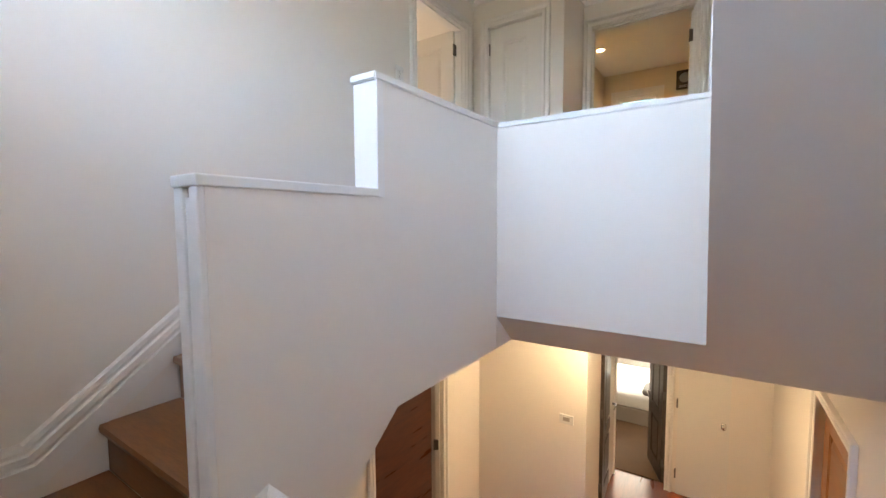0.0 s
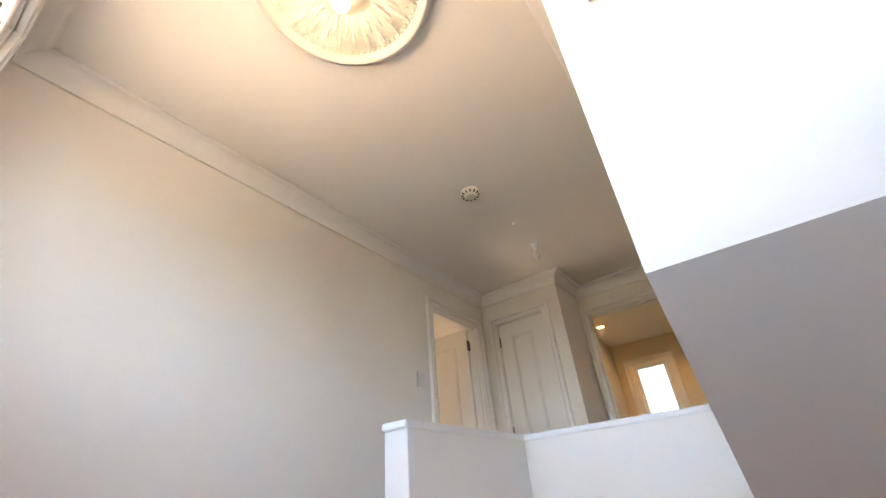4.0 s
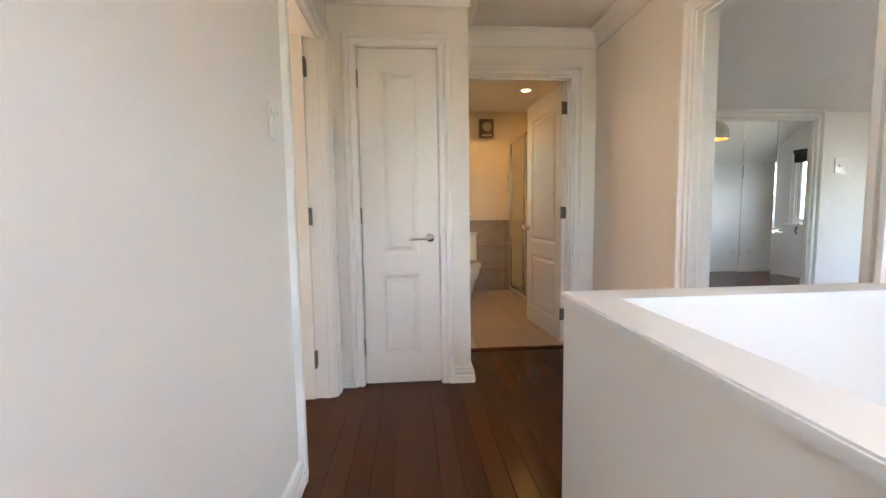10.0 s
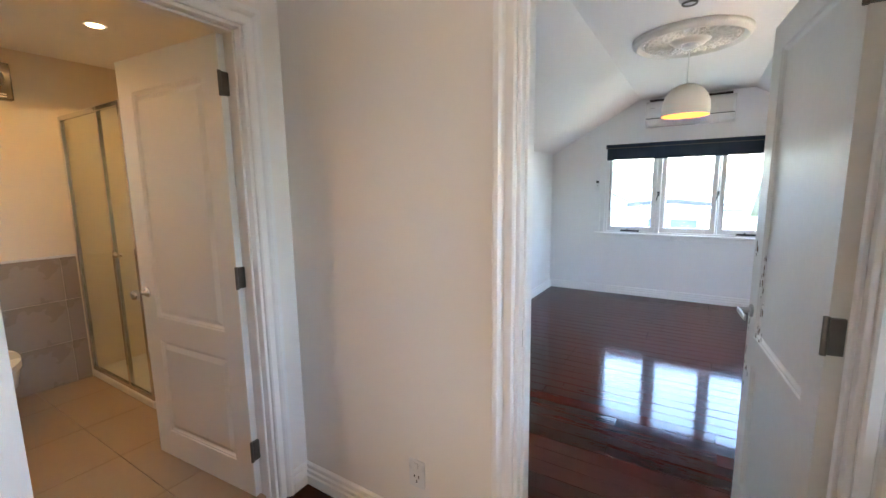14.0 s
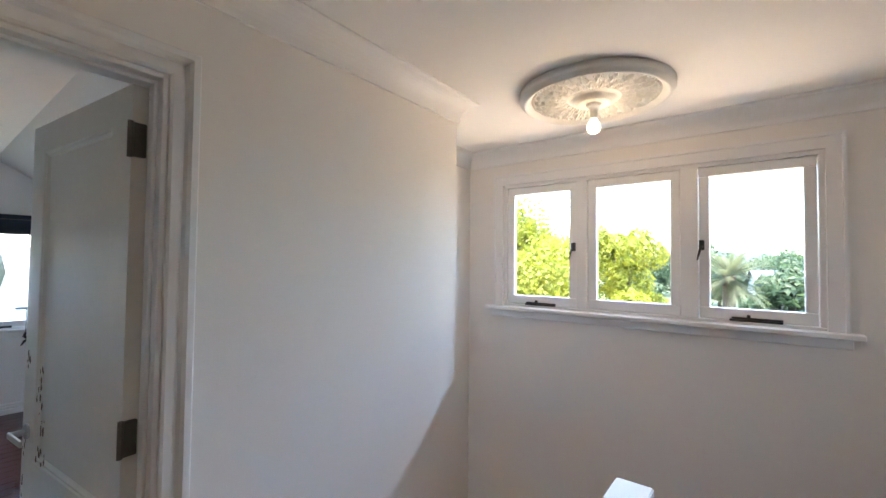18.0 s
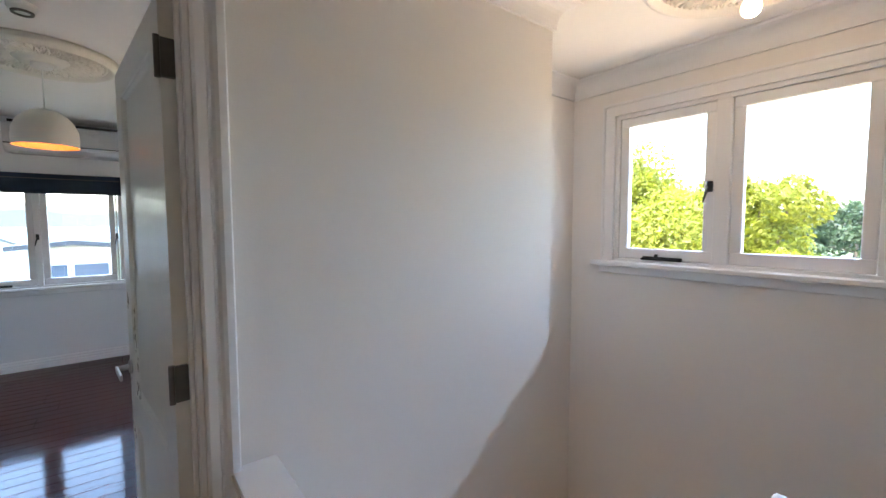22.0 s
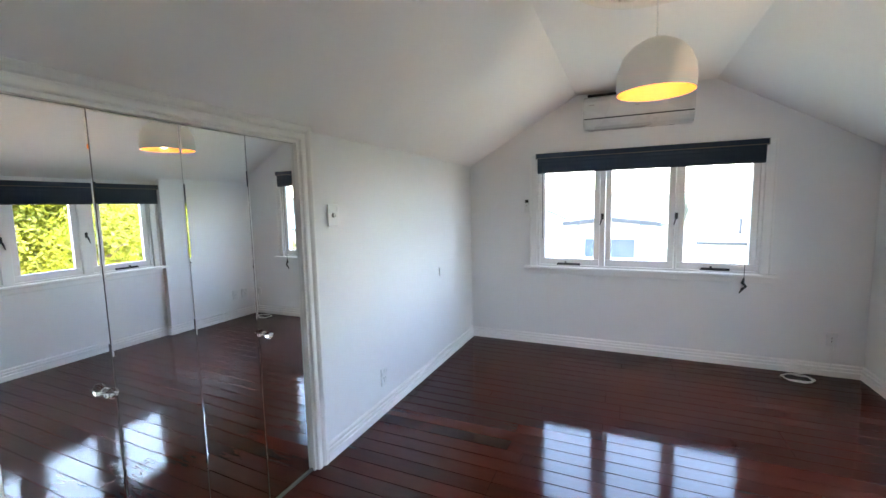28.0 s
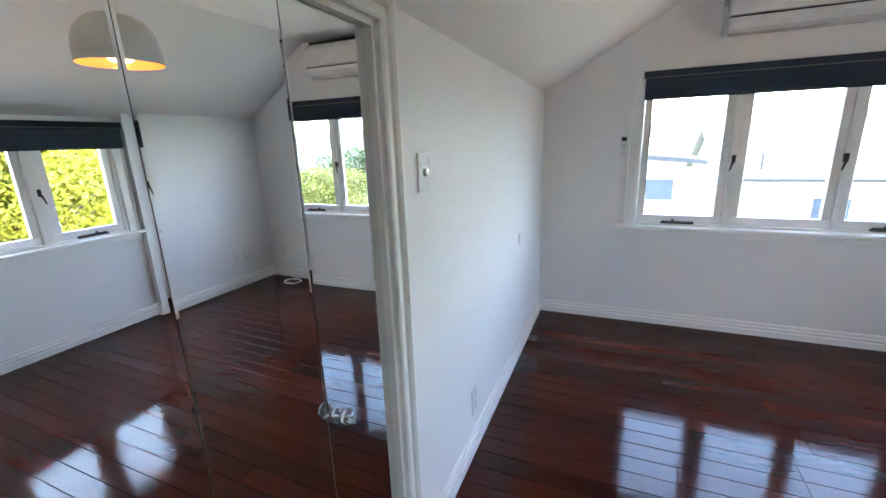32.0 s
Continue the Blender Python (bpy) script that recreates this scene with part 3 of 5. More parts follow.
def door(name, hinge, angle, width, height, material, label, panels, handle="lever", hinge_side=1, thick=0.04, hinges=True, flat_panels=False):
    """A panelled door leaf. It hangs at hinge and reaches along its own x; y is its thickness."""
    root = thing(name, Matrix.Translation(hinge) @ pose(0, 0, 0, 0, 0, angle), label, "door", kind="structure")
    holes = [(0.115, width - 0.115, a, b) for a, b in panels]
    us, zs = sorted({0.002, width - 0.002, *(h[i] for h in holes for i in (0, 1))}), sorted({0.008, height, *(h[i] for h in holes for i in (2, 3))})
    leaf = bmesh.new()
    solid = lambda u, z: not any(h[0] < u < h[1] and h[2] < z < h[3] for h in holes)  # noqa: E731
    for i in range(len(us) - 1):
        for j in range(len(zs) - 1):
            if solid((us[i] + us[i + 1]) / 2, (zs[j] + zs[j + 1]) / 2):
                box(us[i], us[i + 1], 0, thick, zs[j], zs[j + 1], 0, leaf)
    bmesh.ops.remove_doubles(leaf, verts=leaf.verts, dist=1e-5)
    part("leaf", leaf, material, root)
    for a, b, c, d in holes:
        pan = bmesh.new()
        box(a - 0.001, b + 0.001, 0.013, thick - 0.013, c - 0.001, d + 0.001, 0, pan)
        for y, s in ((0.013, -1), (thick - 0.013, 1)):
            ring = [(a, y, c), (a, y, d), (b, y, d), (b, y, c)]
            sweep([(0, 0), (0, 0.0128), (0.004, 0.0128), (0.008, 0.009), (0.013, 0.0085), (0.018, 0.003), (0.022, 0)], ring, (0, s, 0), closed=True, bm=pan, flip=s < 0)
            if flat_panels:
                continue
            e = 0.048
            ins = bmesh.new()
            v = [ins.verts.new(p) for p in ((a + 0.026, y, c + 0.026), (b - 0.026, y, c + 0.026), (b - 0.026, y, d - 0.026), (a + 0.026, y, d - 0.026))]
            w = [ins.verts.new(p) for p in ((a + e, y + s * 0.011, c + e), (b - e, y + s * 0.011, c + e), (b - e, y + s * 0.011, d - e), (a + e, y + s * 0.011, d - e))]
            ins.faces.new(w)
            for i in range(4):
                ins.faces.new([v[i], v[(i + 1) % 4], w[(i + 1) % 4], w[i]])
            merge(pan, ins)
        part("panel", pan, material, root)
    hx, hz = width - 0.055, 0.893
    for s in (-1, 1):
        base = 0 if s < 0 else thick
        hd = bmesh.new()
        to = Matrix.Translation((hx, base, hz)) @ Matrix.Rotation(radians(-90 * s), 4, "X")
        lathe([(0.0, 0), (0.026, 0), (0.026, 0.006), (0.022, 0.009), (0.011, 0.01), (0.010, 0.045), (0.0, 0.045)], 20, hd, to)
        if handle == "lever":
            tube([(hx, base + s * 0.042, hz), (hx - 0.05, base + s * 0.046, hz - 0.002), (hx - 0.125, base + s * 0.044, hz - 0.008)], [0.011, 0.009, 0.008], 10, hd)
            part("handle", hd, M_CHROME, root, "chrome lever handle", smooth=True)
        elif handle == "flat":
            box(hx - 0.12, hx + 0.012, base + s * 0.045 - 0.004, base + s * 0.045 + 0.004, hz - 0.013, hz + 0.009, 0.002, hd)
            part("handle", hd, M_STEEL, root, "dull steel lever handle")
        else:
            lathe([(0.0, 0.04), (0.02, 0.043), (0.027, 0.055), (0.025, 0.068), (0.014, 0.075), (0, 0.076)], 18, hd, to)
            part("handle", hd, M_CHROME, root, "polished metal door knob", smooth=True)
    if hinges:
        for z in (0.19, 0.985, 1.77):
            hg = bmesh.new()
            yb = thick if hinge_side > 0 else 0
            box(-0.012, 0.002, min(yb, yb - hinge_side * 0.03), max(yb, yb - hinge_side * 0.03), z, z + 0.09, 0.001, hg)
            tube([(-0.006, yb + hinge_side * 0.006, z - 0.003), (-0.006, yb + hinge_side * 0.006, z + 0.093)], 0.007, 8, hg)
            part("hinge", hg, M_HINGE, root, "dark steel hinge")
    return root


P2 = [(0.175, 0.675), (0.795, 1.865)]
door("door_1", (0.159, 5.172, 0.0), 0, 0.458, 1.983, M_DOOR, "narrow white two-panel closet door, closed, with a chrome lever", P2, "lever", -1)
door("door_2", (-0.10, 5.028, 0.0), 180, 0.70, 1.978, M_DOOR, "white two-panel door standing open into a side room", P2, "lever", 1)
door("door_3", (1.65, 5.815, 0.0), 94, 0.768, 2.004, M_DOOR, "white two-panel bathroom door standing open", [(0.15, 0.655), (0.77, 1.86)], "knob", 1)
door("door_4", (1.915, 3.855, 0.0), 6, 0.775, 1.965, M_BEDDOOR, "worn cream two-panel bedroom door, open, with chipped paint", [(0.17, 0.69), (0.80, 1.87)], "flat", 1, flat_panels=True)


def lining(name, axis, a, b, u0, u1, top, stop):
    """The lining of a doorway through a wall from a to b, with its stop."""
    bm = bmesh.new()
    put = (lambda u0, u1, w0, w1, z0, z1: box(w0, w1, u0, u1, z0, z1, 0.002, bm)) if axis == "x" else (lambda u0, u1, w0, w1, z0, z1: box(u0, u1, w0, w1, z0, z1, 0.002, bm))
    put(u0 - 0.001, u0 + 0.012, a, b, 0.0, top), put(u1 - 0.012, u1 + 0.001, a, b, 0.0, top), put(u0 + 0.012, u1 - 0.012, a, b, top - 0.012, top + 0.001)
    s0, s1 = stop
    put(u0 + 0.012, u0 + 0.022, s0, s1, 0.0, top - 0.012), put(u1 - 0.022, u1 - 0.012, s0, s1, 0.0, top - 0.012), put(u0 + 0.022, u1 - 0.022, s0, s1, top - 0.022, top - 0.012)
    return tagged(part(name, bm, M_TRIM, kind="structure"), "white painted door lining with stop", "door frame")


lining("door_frame_left", "x", -0.122, 0.002, 4.32, 5.03, 1.985, (-0.06, -0.03))
lining("door_frame_bathroom", "y", 5.708, 5.822, 0.86, 1.652, 2.02, (5.74, 5.77))
lining("door_frame_bedroom", "x", XH - 0.002, 1.932, 3.845, 4.65, 1.98, (1.85, 1.88))
lining("door_frame_closet", "y", 5.158, 5.272, 0.143, 0.633, 2.0, (5.225, 5.25))


def around(name, axis, face, u0, u1, top, out):
    """Architrave on one face of a wall. out: +1 or -1, the way the face looks."""
    if axis == "x":
        path, n = [(face, u0, 0), (face, u0, top), (face, u1, top), (face, u1, 0)], (out, 0, 0)
        return architrave(name, path, n, flip=out < 0)
    path, n = [(u0, face, 0), (u0, face, top), (u1, face, top), (u1, face, 0)], (0, out, 0)
    return architrave(name, path, n, flip=out > 0)


around("architrave_left_door", "x", 0.0, 4.322, 5.028, 1.983, 1)
around("architrave_closet", "y", 5.16, 0.151, 0.625, 1.992, -1)
around("architrave_bathroom", "y", 5.71, 0.875, 1.654, 2.022, -1)
around("architrave_bedroom", "x", XH, 3.843, 4.652, 1.982, -1)
around("architrave_bedroom_inside", "x", 1.93, 3.843, 4.652, 1.982, 1)
around("architrave_wardrobe", "y", 5.935, 2.598, 3.804, 1.777, -1)

# ---- mouldings ----
cor = sweep(CORNICE, [(0, YW, HC), (XA, YW, HC), (XA, 2.545, HC), (XH, 2.545, HC), (XH, 5.71, HC), (0.80, 5.71, HC), (0.80, 5.16, HC), (0, 5.16, HC)], (0, 0, 1), closed=True)
tagged(part("cornice_hall", cor, M_TRIM, kind="structure"), "white coved cornice round the landing ceiling", "cornice")
skirting("baseboard_hall_left", [(0, 4.252, 0), (0, 3.04, 0)])
skirting("baseboard_closet", [(0.80, 5.71, 0), (0.80, 5.16, 0), (0.693, 5.16, 0)])
skirting("baseboard_closet_corner", [(0.083, 5.16, 0), (0.0, 5.16, 0), (0, 5.10, 0)])
skirting("baseboard_hall_right", [(XH, 4.724, 0), (XH, 5.71, 0), (1.726, 5.71, 0)])
skirting("baseboard_half_wall", [(0.861, 2.9, 0), (0.861, 3.785, 0), (XH - 0.03, 3.785, 0)])
skirting("baseboard_bedroom", [(2.48, 2.62, 0), (5.11, 2.62, 0), (5.11, 2.68, 0), (6.325, 2.68, 0), (6.325, 5.935, 0), (3.877, 5.935, 0)])
skirting("baseboard_bedroom_door", [(2.525, 5.935, 0), (1.93, 5.935, 0), (1.93, 4.725, 0)])
rake = sweep([(a * 1.45 - 0.05, b) for a, b in SKIRT], [(0, 3.04, 0.04), (0, 2.87, 0.04), (0, 2.235, -0.44), (0, YW, -0.44)], (1, 0, 0), flip=True)
tagged(part("baseboard_stairs", rake, M_TRIM, kind="structure"), "white moulded skirting raking down beside the stairs", "skirting")
tagged(part("stair_stringer", prism([(3.02, -0.018), (3.02, 0.045), (2.87, 0.045), (2.235, -0.435), (YW, -0.435), (YW, LOW), (2.2, LOW), (2.98, -0.15)], "x", 0.0, 0.015), M_WALL, kind="structure"), "pale painted stringer board under the stair skirting", "stringer")


# ---- ceiling roses and lamps ----
def rose(name, m, radius, label, petals=24):
    """A cast ceiling rose, hanging down from its own z = 0: stepped rim, beads, a ring of leaves and a boss."""
    root = thing(name, m, label, "ceiling rose")
    r = radius
    prof = [(0, 0), (r, 0), (r, -0.026), (r * 0.985, -0.034), (r * 0.96, -0.038), (r * 0.945, -0.048), (r * 0.92, -0.052), (r * 0.895, -0.046), (r * 0.87, -0.036), (r * 0.84, -0.026), (r * 0.80, -0.022), (r * 0.74, -0.026), (r * 0.5, -0.03), (r * 0.36, -0.026), (r * 0.32, -0.036), (r * 0.29, -0.038), (r * 0.28, -0.048), (r * 0.24, -0.05), (r * 0.23, -0.056), (r * 0.18, -0.056), (0, -0.056)]
    part("plate", lathe(prof, 72), M_ROSE, root, smooth=True)
    beads = bmesh.new()
    for i in range(72):
        a = 2 * math.pi * i / 72
        bead = bmesh.new()
        bmesh.ops.create_icosphere(bead, subdivisions=1, radius=r * 0.028)
        merge(beads, bead, Matrix.Translation((r * 0.815 * math.cos(a), r * 0.815 * math.sin(a), -0.027)))
    part("bead_ring", beads, M_ROSE, root, smooth=True)
    leaves = bmesh.new()
    for i in range(petals):
        for r0, r1, w, off in ((0.34, 0.62, 0.05, 0.0), (0.5, 0.79, 0.05, 0.5)):
            a = 2 * math.pi * (i + off) / petals
            leaf = bmesh.new()
            pts = []
            for k in range(7):
                s = k / 6
                wid = r * w * math.sin(math.pi * min(1, 0.15 + 0.85 * s)) ** 0.7 * (1 + 0.25 * math.sin(s * 16))
                rr = r * (r0 + (r1 - r0) * s)
                h = -0.028 - 0.016 * math.sin(math.pi * s) - (0.008 if s > 0.8 else 0)
                pts.append((rr, wid, h))
            rows = [[leaf.verts.new((rr, -w2, -0.024)), leaf.verts.new((rr, -w2 * 0.45, h)), leaf.verts.new((rr, 0, h + 0.004)), leaf.verts.new((rr, w2 * 0.45, h)), leaf.verts.new((rr, w2, -0.024))] for rr, w2, h in pts]
            for p, q in zip(rows, rows[1:]):
                for j in range(4):
                    leaf.faces.new([p[j], p[j + 1], q[j + 1], q[j]])
            merge(leaves, leaf, Matrix.Rotation(a, 4, "Z"))
    for rad, n, size in ((0.42, 24, 0.022), (0.52, 36, 0.02), (0.63, 44, 0.024), (0.73, 52, 0.022)):
        for i in range(n):
            a = 2 * math.pi * (i + 0.5) / n
            bud = bmesh.new()
            bmesh.ops.create_icosphere(bud, subdivisions=1, radius=r * size)
            merge(leaves, bud, Matrix.Rotation(a, 4, "Z") @ Matrix.Translation((r * rad, 0, -0.034)) @ Matrix.Diagonal((1.3, 0.75, 0.6, 1)))
    part("leaf_ring", leaves, M_ROSE, root)
    return root


STAIR_ROSE = (1.215, 2.26)
rose("ceiling_rose", pose(*STAIR_ROSE, HC), 0.35, "round ornate white plaster ceiling rose over the stairs")
fit1 = thing("bulb_holder", pose(*STAIR_ROSE, HC - 0.058), "white batten holder with a glowing bare bulb under the rose", "light bulb")
part("holder", lathe([(0, 0.003), (0.036, 0.003), (0.034, -0.012), (0.024, -0.018), (0.018, -0.03), (0.017, -0.066), (0.014, -0.07), (0, -0.07)], 20), M_PLASTIC, fit1)
bm = lathe([(0, -0.142), (0.016, -0.138), (0.027, -0.127), (0.031, -0.112), (0.029, -0.098), (0.02, -0.082), (0.014, -0.072), (0.013, -0.066), (0, -0.066)], 24)
part("glass_bulb", bm, M_BULB, fit1, "lit warm white bulb", smooth=True)
lamp("stair_bulb_light", "POINT", pose(*STAIR_ROSE, HC - 0.23), 0.11, (1.0, 0.66, 0.38), radius=0.035)

fit2 = thing("batten_lamp", pose(0.906, 4.585, HC), "unlit bare bulb in a white batten holder on the landing ceiling", "light bulb")
part("holder", lathe([(0, 0), (0.035, 0), (0.034, -0.012), (0.02, -0.018), (0.018, -0.06), (0, -0.06)], 20), M_PLASTIC, fit2)
bm = lathe([(0, -0.15), (0.02, -0.143), (0.03, -0.122), (0.031, -0.11), (0.025, -0.085), (0.014, -0.065), (0.012, -0.057), (0, -0.057)], 20)
part("glass_bulb", bm, M_PLASTIC, fit2, "unlit white glass bulb", smooth=True)

vent = thing("ceiling_vent", pose(0.876, 3.66, HC), "round white plastic smoke alarm with slotted rim", "smoke alarm")
part("body", lathe([(0, 0), (0.06, 0), (0.06, -0.014), (0.055, -0.028), (0.04, -0.034), (0, -0.036)], 32), M_ROSE, vent)
bars = bmesh.new()
for i in range(12):
    a = 2 * math.pi * i / 12
    merge(bars, box(0.044, 0.059, -0.004, 0.004, -0.033, -0.02), Matrix.Rotation(a, 4, "Z"))
part("slot_ring", bars, M_DARK, vent)
part("cover", lathe([(0, -0.036), (0.036, -0.036), (0.034, -0.042), (0, -0.044)], 28), M_ROSE, vent)
hook = thing("ceiling_hook", pose(0.924, 4.2, HC), "small white screw cap on the landing ceiling", "ceiling fitting")
part("cap", lathe([(0, 0), (0.02, 0), (0.017, -0.012), (0, -0.016)], 16), M_PLASTIC, hook)

BED_ROSE = (4.18, 4.31)
rose("ceiling_rose", pose(*BED_ROSE, BC), 0.37, "round ornate white plaster ceiling rose in the bedroom", 28)
pend = thing("pendant_lamp", pose(*BED_ROSE, BC), "white dome pendant lamp, lit, with a gold lining", "pendant lamp")
part("ceiling_cup", lathe([(0, -0.03), (0.055, -0.03), (0.05, -0.075), (0.02, -0.09), (0, -0.09)], 28), M_PLASTIC, pend)
part("cord", tube([(0, 0, -0.085), (0, 0, -0.33)], 0.003, 6), M_PLASTIC, pend)
RIM = 1.89 - BC
dome = [(0.152, RIM), (0.155, RIM + 0.05), (0.15, RIM + 0.1), (0.13, RIM + 0.15), (0.1, RIM + 0.185), (0.06, RIM + 0.21), (0.02, RIM + 0.22), (0, RIM + 0.222)]
shade = part("shade", lathe(dome, 48), mat("white_enamel", (0.78, 0.76, 0.7), 0.35, var=0.02, bump=0.02), pend, "cream white enamel dome", smooth=True)
part("lining", lathe([(0.1512, RIM + 0.001), (0.1515, RIM + 0.05), (0.146, RIM + 0.1), (0.126, RIM + 0.147), (0.096, RIM + 0.181), (0.03, RIM + 0.21), (0, RIM + 0.213)], 48), mat("gold_lining", (0.8, 0.3, 0.08), 0.5, metal=0.0, var=0.1, bump=0.05), shade, "gold painted inner lining", smooth=True)
part("glass_bulb", lathe([(0, RIM + 0.045), (0.022, RIM + 0.05), (0.032, RIM + 0.075), (0.026, RIM + 0.105), (0.015, RIM + 0.13), (0.014, RIM + 0.2), (0, RIM + 0.2)], 20), M_BULB, pend, "lit warm bulb", smooth=True)
lamp("pendant_light", "POINT", pose(*BED_ROSE, 1.93), 0.06, (1.0, 0.6, 0.3), radius=0.03)
det = thing("smoke_alarm", pose(3.456, 4.295, BC), "round white smoke alarm on the bedroom ceiling", "smoke alarm")
part("body", lathe([(0, 0), (0.055, 0), (0.055, -0.014), (0.046, -0.03), (0, -0.034)], 32), M_PLASTIC, det)
part("grille", lathe([(0.03, -0.033), (0.042, -0.032), (0.04, -0.04), (0.03, -0.04)], 28), M_HINGE, det)


# ---- switches and sockets ----
def plate(name, m, w, h, label, category, rockers=(), slots=(), group=""):
    """A wall plate; x across, z up, y out of the wall."""
    root = thing(name, m, label, category, group)
    part("plate", box(-w / 2, w / 2, 0, 0.0088, -h / 2, h / 2, 0.003, seg=2), M_PLASTIC, root)
    for x, z in rockers:
        part("rocker_gap", box(x - 0.0079, x + 0.0079, 0.008, 0.0094, z - 0.0119, z + 0.0119), M_STEEL, root)
        part("rocker", box(x - 0.007, x + 0.007, 0.008, 0.014, z - 0.011, z + 0.011, 0.002), M_PLASTIC, root)
    for x, z in slots:
        part("slot", box(x - 0.002, x + 0.002, 0.0085, 0.0096, z - 0.006, z + 0.006), M_DARK, root)
    return root


plate("light_switch", pose(0.0, 4.132, 1.346, 0, 0, -90), 0.078, 0.118, "white double light switch beside the side room door", "light switch", [(0, 0.018), (0, -0.018)])
plate("power_socket", pose(XH, 5.05, 0.285, 0, 0, 90), 0.072, 0.115, "white power socket low on the landing wall", "power socket", [(0, 0.035)], [(-0.01, -0.01), (0.01, -0.01), (0, -0.03)], "power sockets")
sw = plate("dimmer_switch", pose(4.035, 5.935, 1.39, 0, 0, 180), 0.085, 0.122, "white dimmer switch beside the mirrored wardrobe", "light switch")
part("knob", lathe([(0, 0.006), (0.014, 0.006), (0.012, 0.02), (0, 0.021)], 18, m=Matrix.Rotation(radians(-90), 4, "X")), M_STEEL, sw)
plate("power_socket", pose(4.5, 5.935, 0.255, 0, 0, 180), 0.072, 0.125, "white power socket low on the bedroom wall", "power socket", [(0, 0.04)], [(-0.01, -0.01), (0.01, -0.01), (0, -0.03)], "power sockets")
plate("power_socket", pose(5.97, 2.68, 0.31, 0, 0, 0), 0.085, 0.125, "white double power socket near the bedroom corner", "power socket", [(-0.02, 0.04), (0.02, 0.04)], [(-0.01, -0.01), (0.01, -0.01)], "power sockets")
plate("phone_socket", pose(5.83, 2.68, 0.31, 0, 0, 0), 0.075, 0.12, "white blank socket plate near the bedroom corner", "socket plate", [], [(0, 0)], "power sockets")
plate("aerial_socket", pose(6.325, 2.89, 0.30, 0, 0, 90), 0.07, 0.11, "white aerial socket on the window wall", "socket plate", [], [(0, 0.01), (0, -0.015)], "power sockets")
plate("blank_plate", pose(5.49, 5.935, 0.84, 0, 0, 180), 0.05, 0.07, "small white blank plate on the bedroom wall", "socket plate")

# strike plates on the door frames
for nm, m in (("strike_plate", pose(1.865, 4.6375, 0.905, 0, 0, 0)),):
    ob = thing(nm, m, "dull steel strike plate in the bedroom door frame", "strike plate")
    part("plate", box(-0.014, 0.014, -0.002, 0.001, -0.03, 0.03, 0.001), M_HINGE, ob)

# chipped patches on the bedroom door
chips = bpy.data.objects["door_4"]
rc = random.Random(11)
bare = mat("bare_timber", (0.16, 0.11, 0.06), 0.8, var=0.3, scale=40, bump=0.3)
for cx, cz, n, spread in ((0.735, 1.13, 6, 0.03), (0.615, 1.08, 9, 0.035), (0.59, 0.96, 8, 0.04), (0.6, 0.83, 9, 0.04), (0.735, 0.66, 8, 0.05), (0.74, 0.83, 5, 0.03)):
    bm = bmesh.new()
    for i in range(n):
        x, z, r = cx + rc.gauss(0, spread * 0.4), cz + rc.gauss(0, spread), rc.uniform(0.003, 0.010)
        k = 9
        ring = [bm.verts.new((min(x + r * rc.uniform(0.5, 1.1) * math.cos(2 * math.pi * j / k), 0.771), 0.0406 if cx > 0.65 else 0.0385, z + 1.9 * r * rc.uniform(0.5, 1.1) * math.sin(2 * math.pi * j / k))) for j in range(k)]
        bm.faces.new(ring)
    part("paint_chip", bm, bare, chips, "patch of chipped paint showing timber")


# ---- bedroom things ----
def blind(name, m, width, drop, label):
    """A dark blind half rolled under its head rail; x across, z down from the rail's top, y into the room."""
    root = thing(name, m, label, "window blind")
    part("head_rail", box(-width / 2, width / 2, 0.02, 0.075, -0.045, 0, 0.004), M_BLIND, root)
    step = (drop - 0.04) / 4
    fold = [(0.03, -0.044)]
    for i in range(4):
        z0 = -0.044 - i * step
        fold += [(0.064, z0 - 0.002), (0.066 - 0.001 * i, z0 - step * 0.5), (0.0645, z0 - step * 0.98)]
    fold += [(0.03, -0.046 - 4 * step)]
    part("fabric", prism(fold, "x", -width / 2 + 0.012, width / 2 - 0.012), M_BLIND, root, "dark navy blackout fabric, drawn up")
    part("bottom_bar", box(-width / 2 + 0.012, width / 2 - 0.012, 0.034, 0.064, -drop - 0.018, -drop - 0.006, 0.003), M_BLIND, root)
    part("rail_trim", box(-width / 2 - 0.001, width / 2 + 0.001, 0.0755, 0.078, -0.05, -0.042), M_HINGE, root)
    part("bracket", box(-width / 2 - 0.006, -width / 2, 0.0, 0.075, -0.05, 0.002), M_STEEL, root)
    part("bracket", box(width / 2, width / 2 + 0.006, 0.0, 0.075, -0.05, 0.002), M_STEEL, root)
    return root


b1 = blind("roller_blind", pose(6.325, 4.307, 1.908, 0, 0, 90), 1.84, 0.172, "dark navy blind drawn up over the bedroom window")
part("cord", tube([(-0.80, 0.07, -0.16), (-0.805, 0.075, -0.7), (-0.80, 0.08, -1.14)], 0.0025, 6), M_BLACK, b1)
knot = tube([(-0.80, 0.08, -1.13), (-0.79, 0.085, -1.17), (-0.815, 0.085, -1.2), (-0.79, 0.09, -1.22), (-0.77, 0.085, -1.26)], [0.006, 0.014, 0.01, 0.012, 0.004], 7)
part("cord_knot", knot, M_BLACK, b1, "knotted end of the dark cord")
part("wand", tube([(0.86, 0.07, -0.14), (0.855, 0.072, -0.82)], 0.003, 6), M_BLACK, b1)
blind("roller_blind", pose(4.14, 2.62, 1.725, 0, 0, 0), 1.9, 0.19, "dark blind drawn up over the side window")

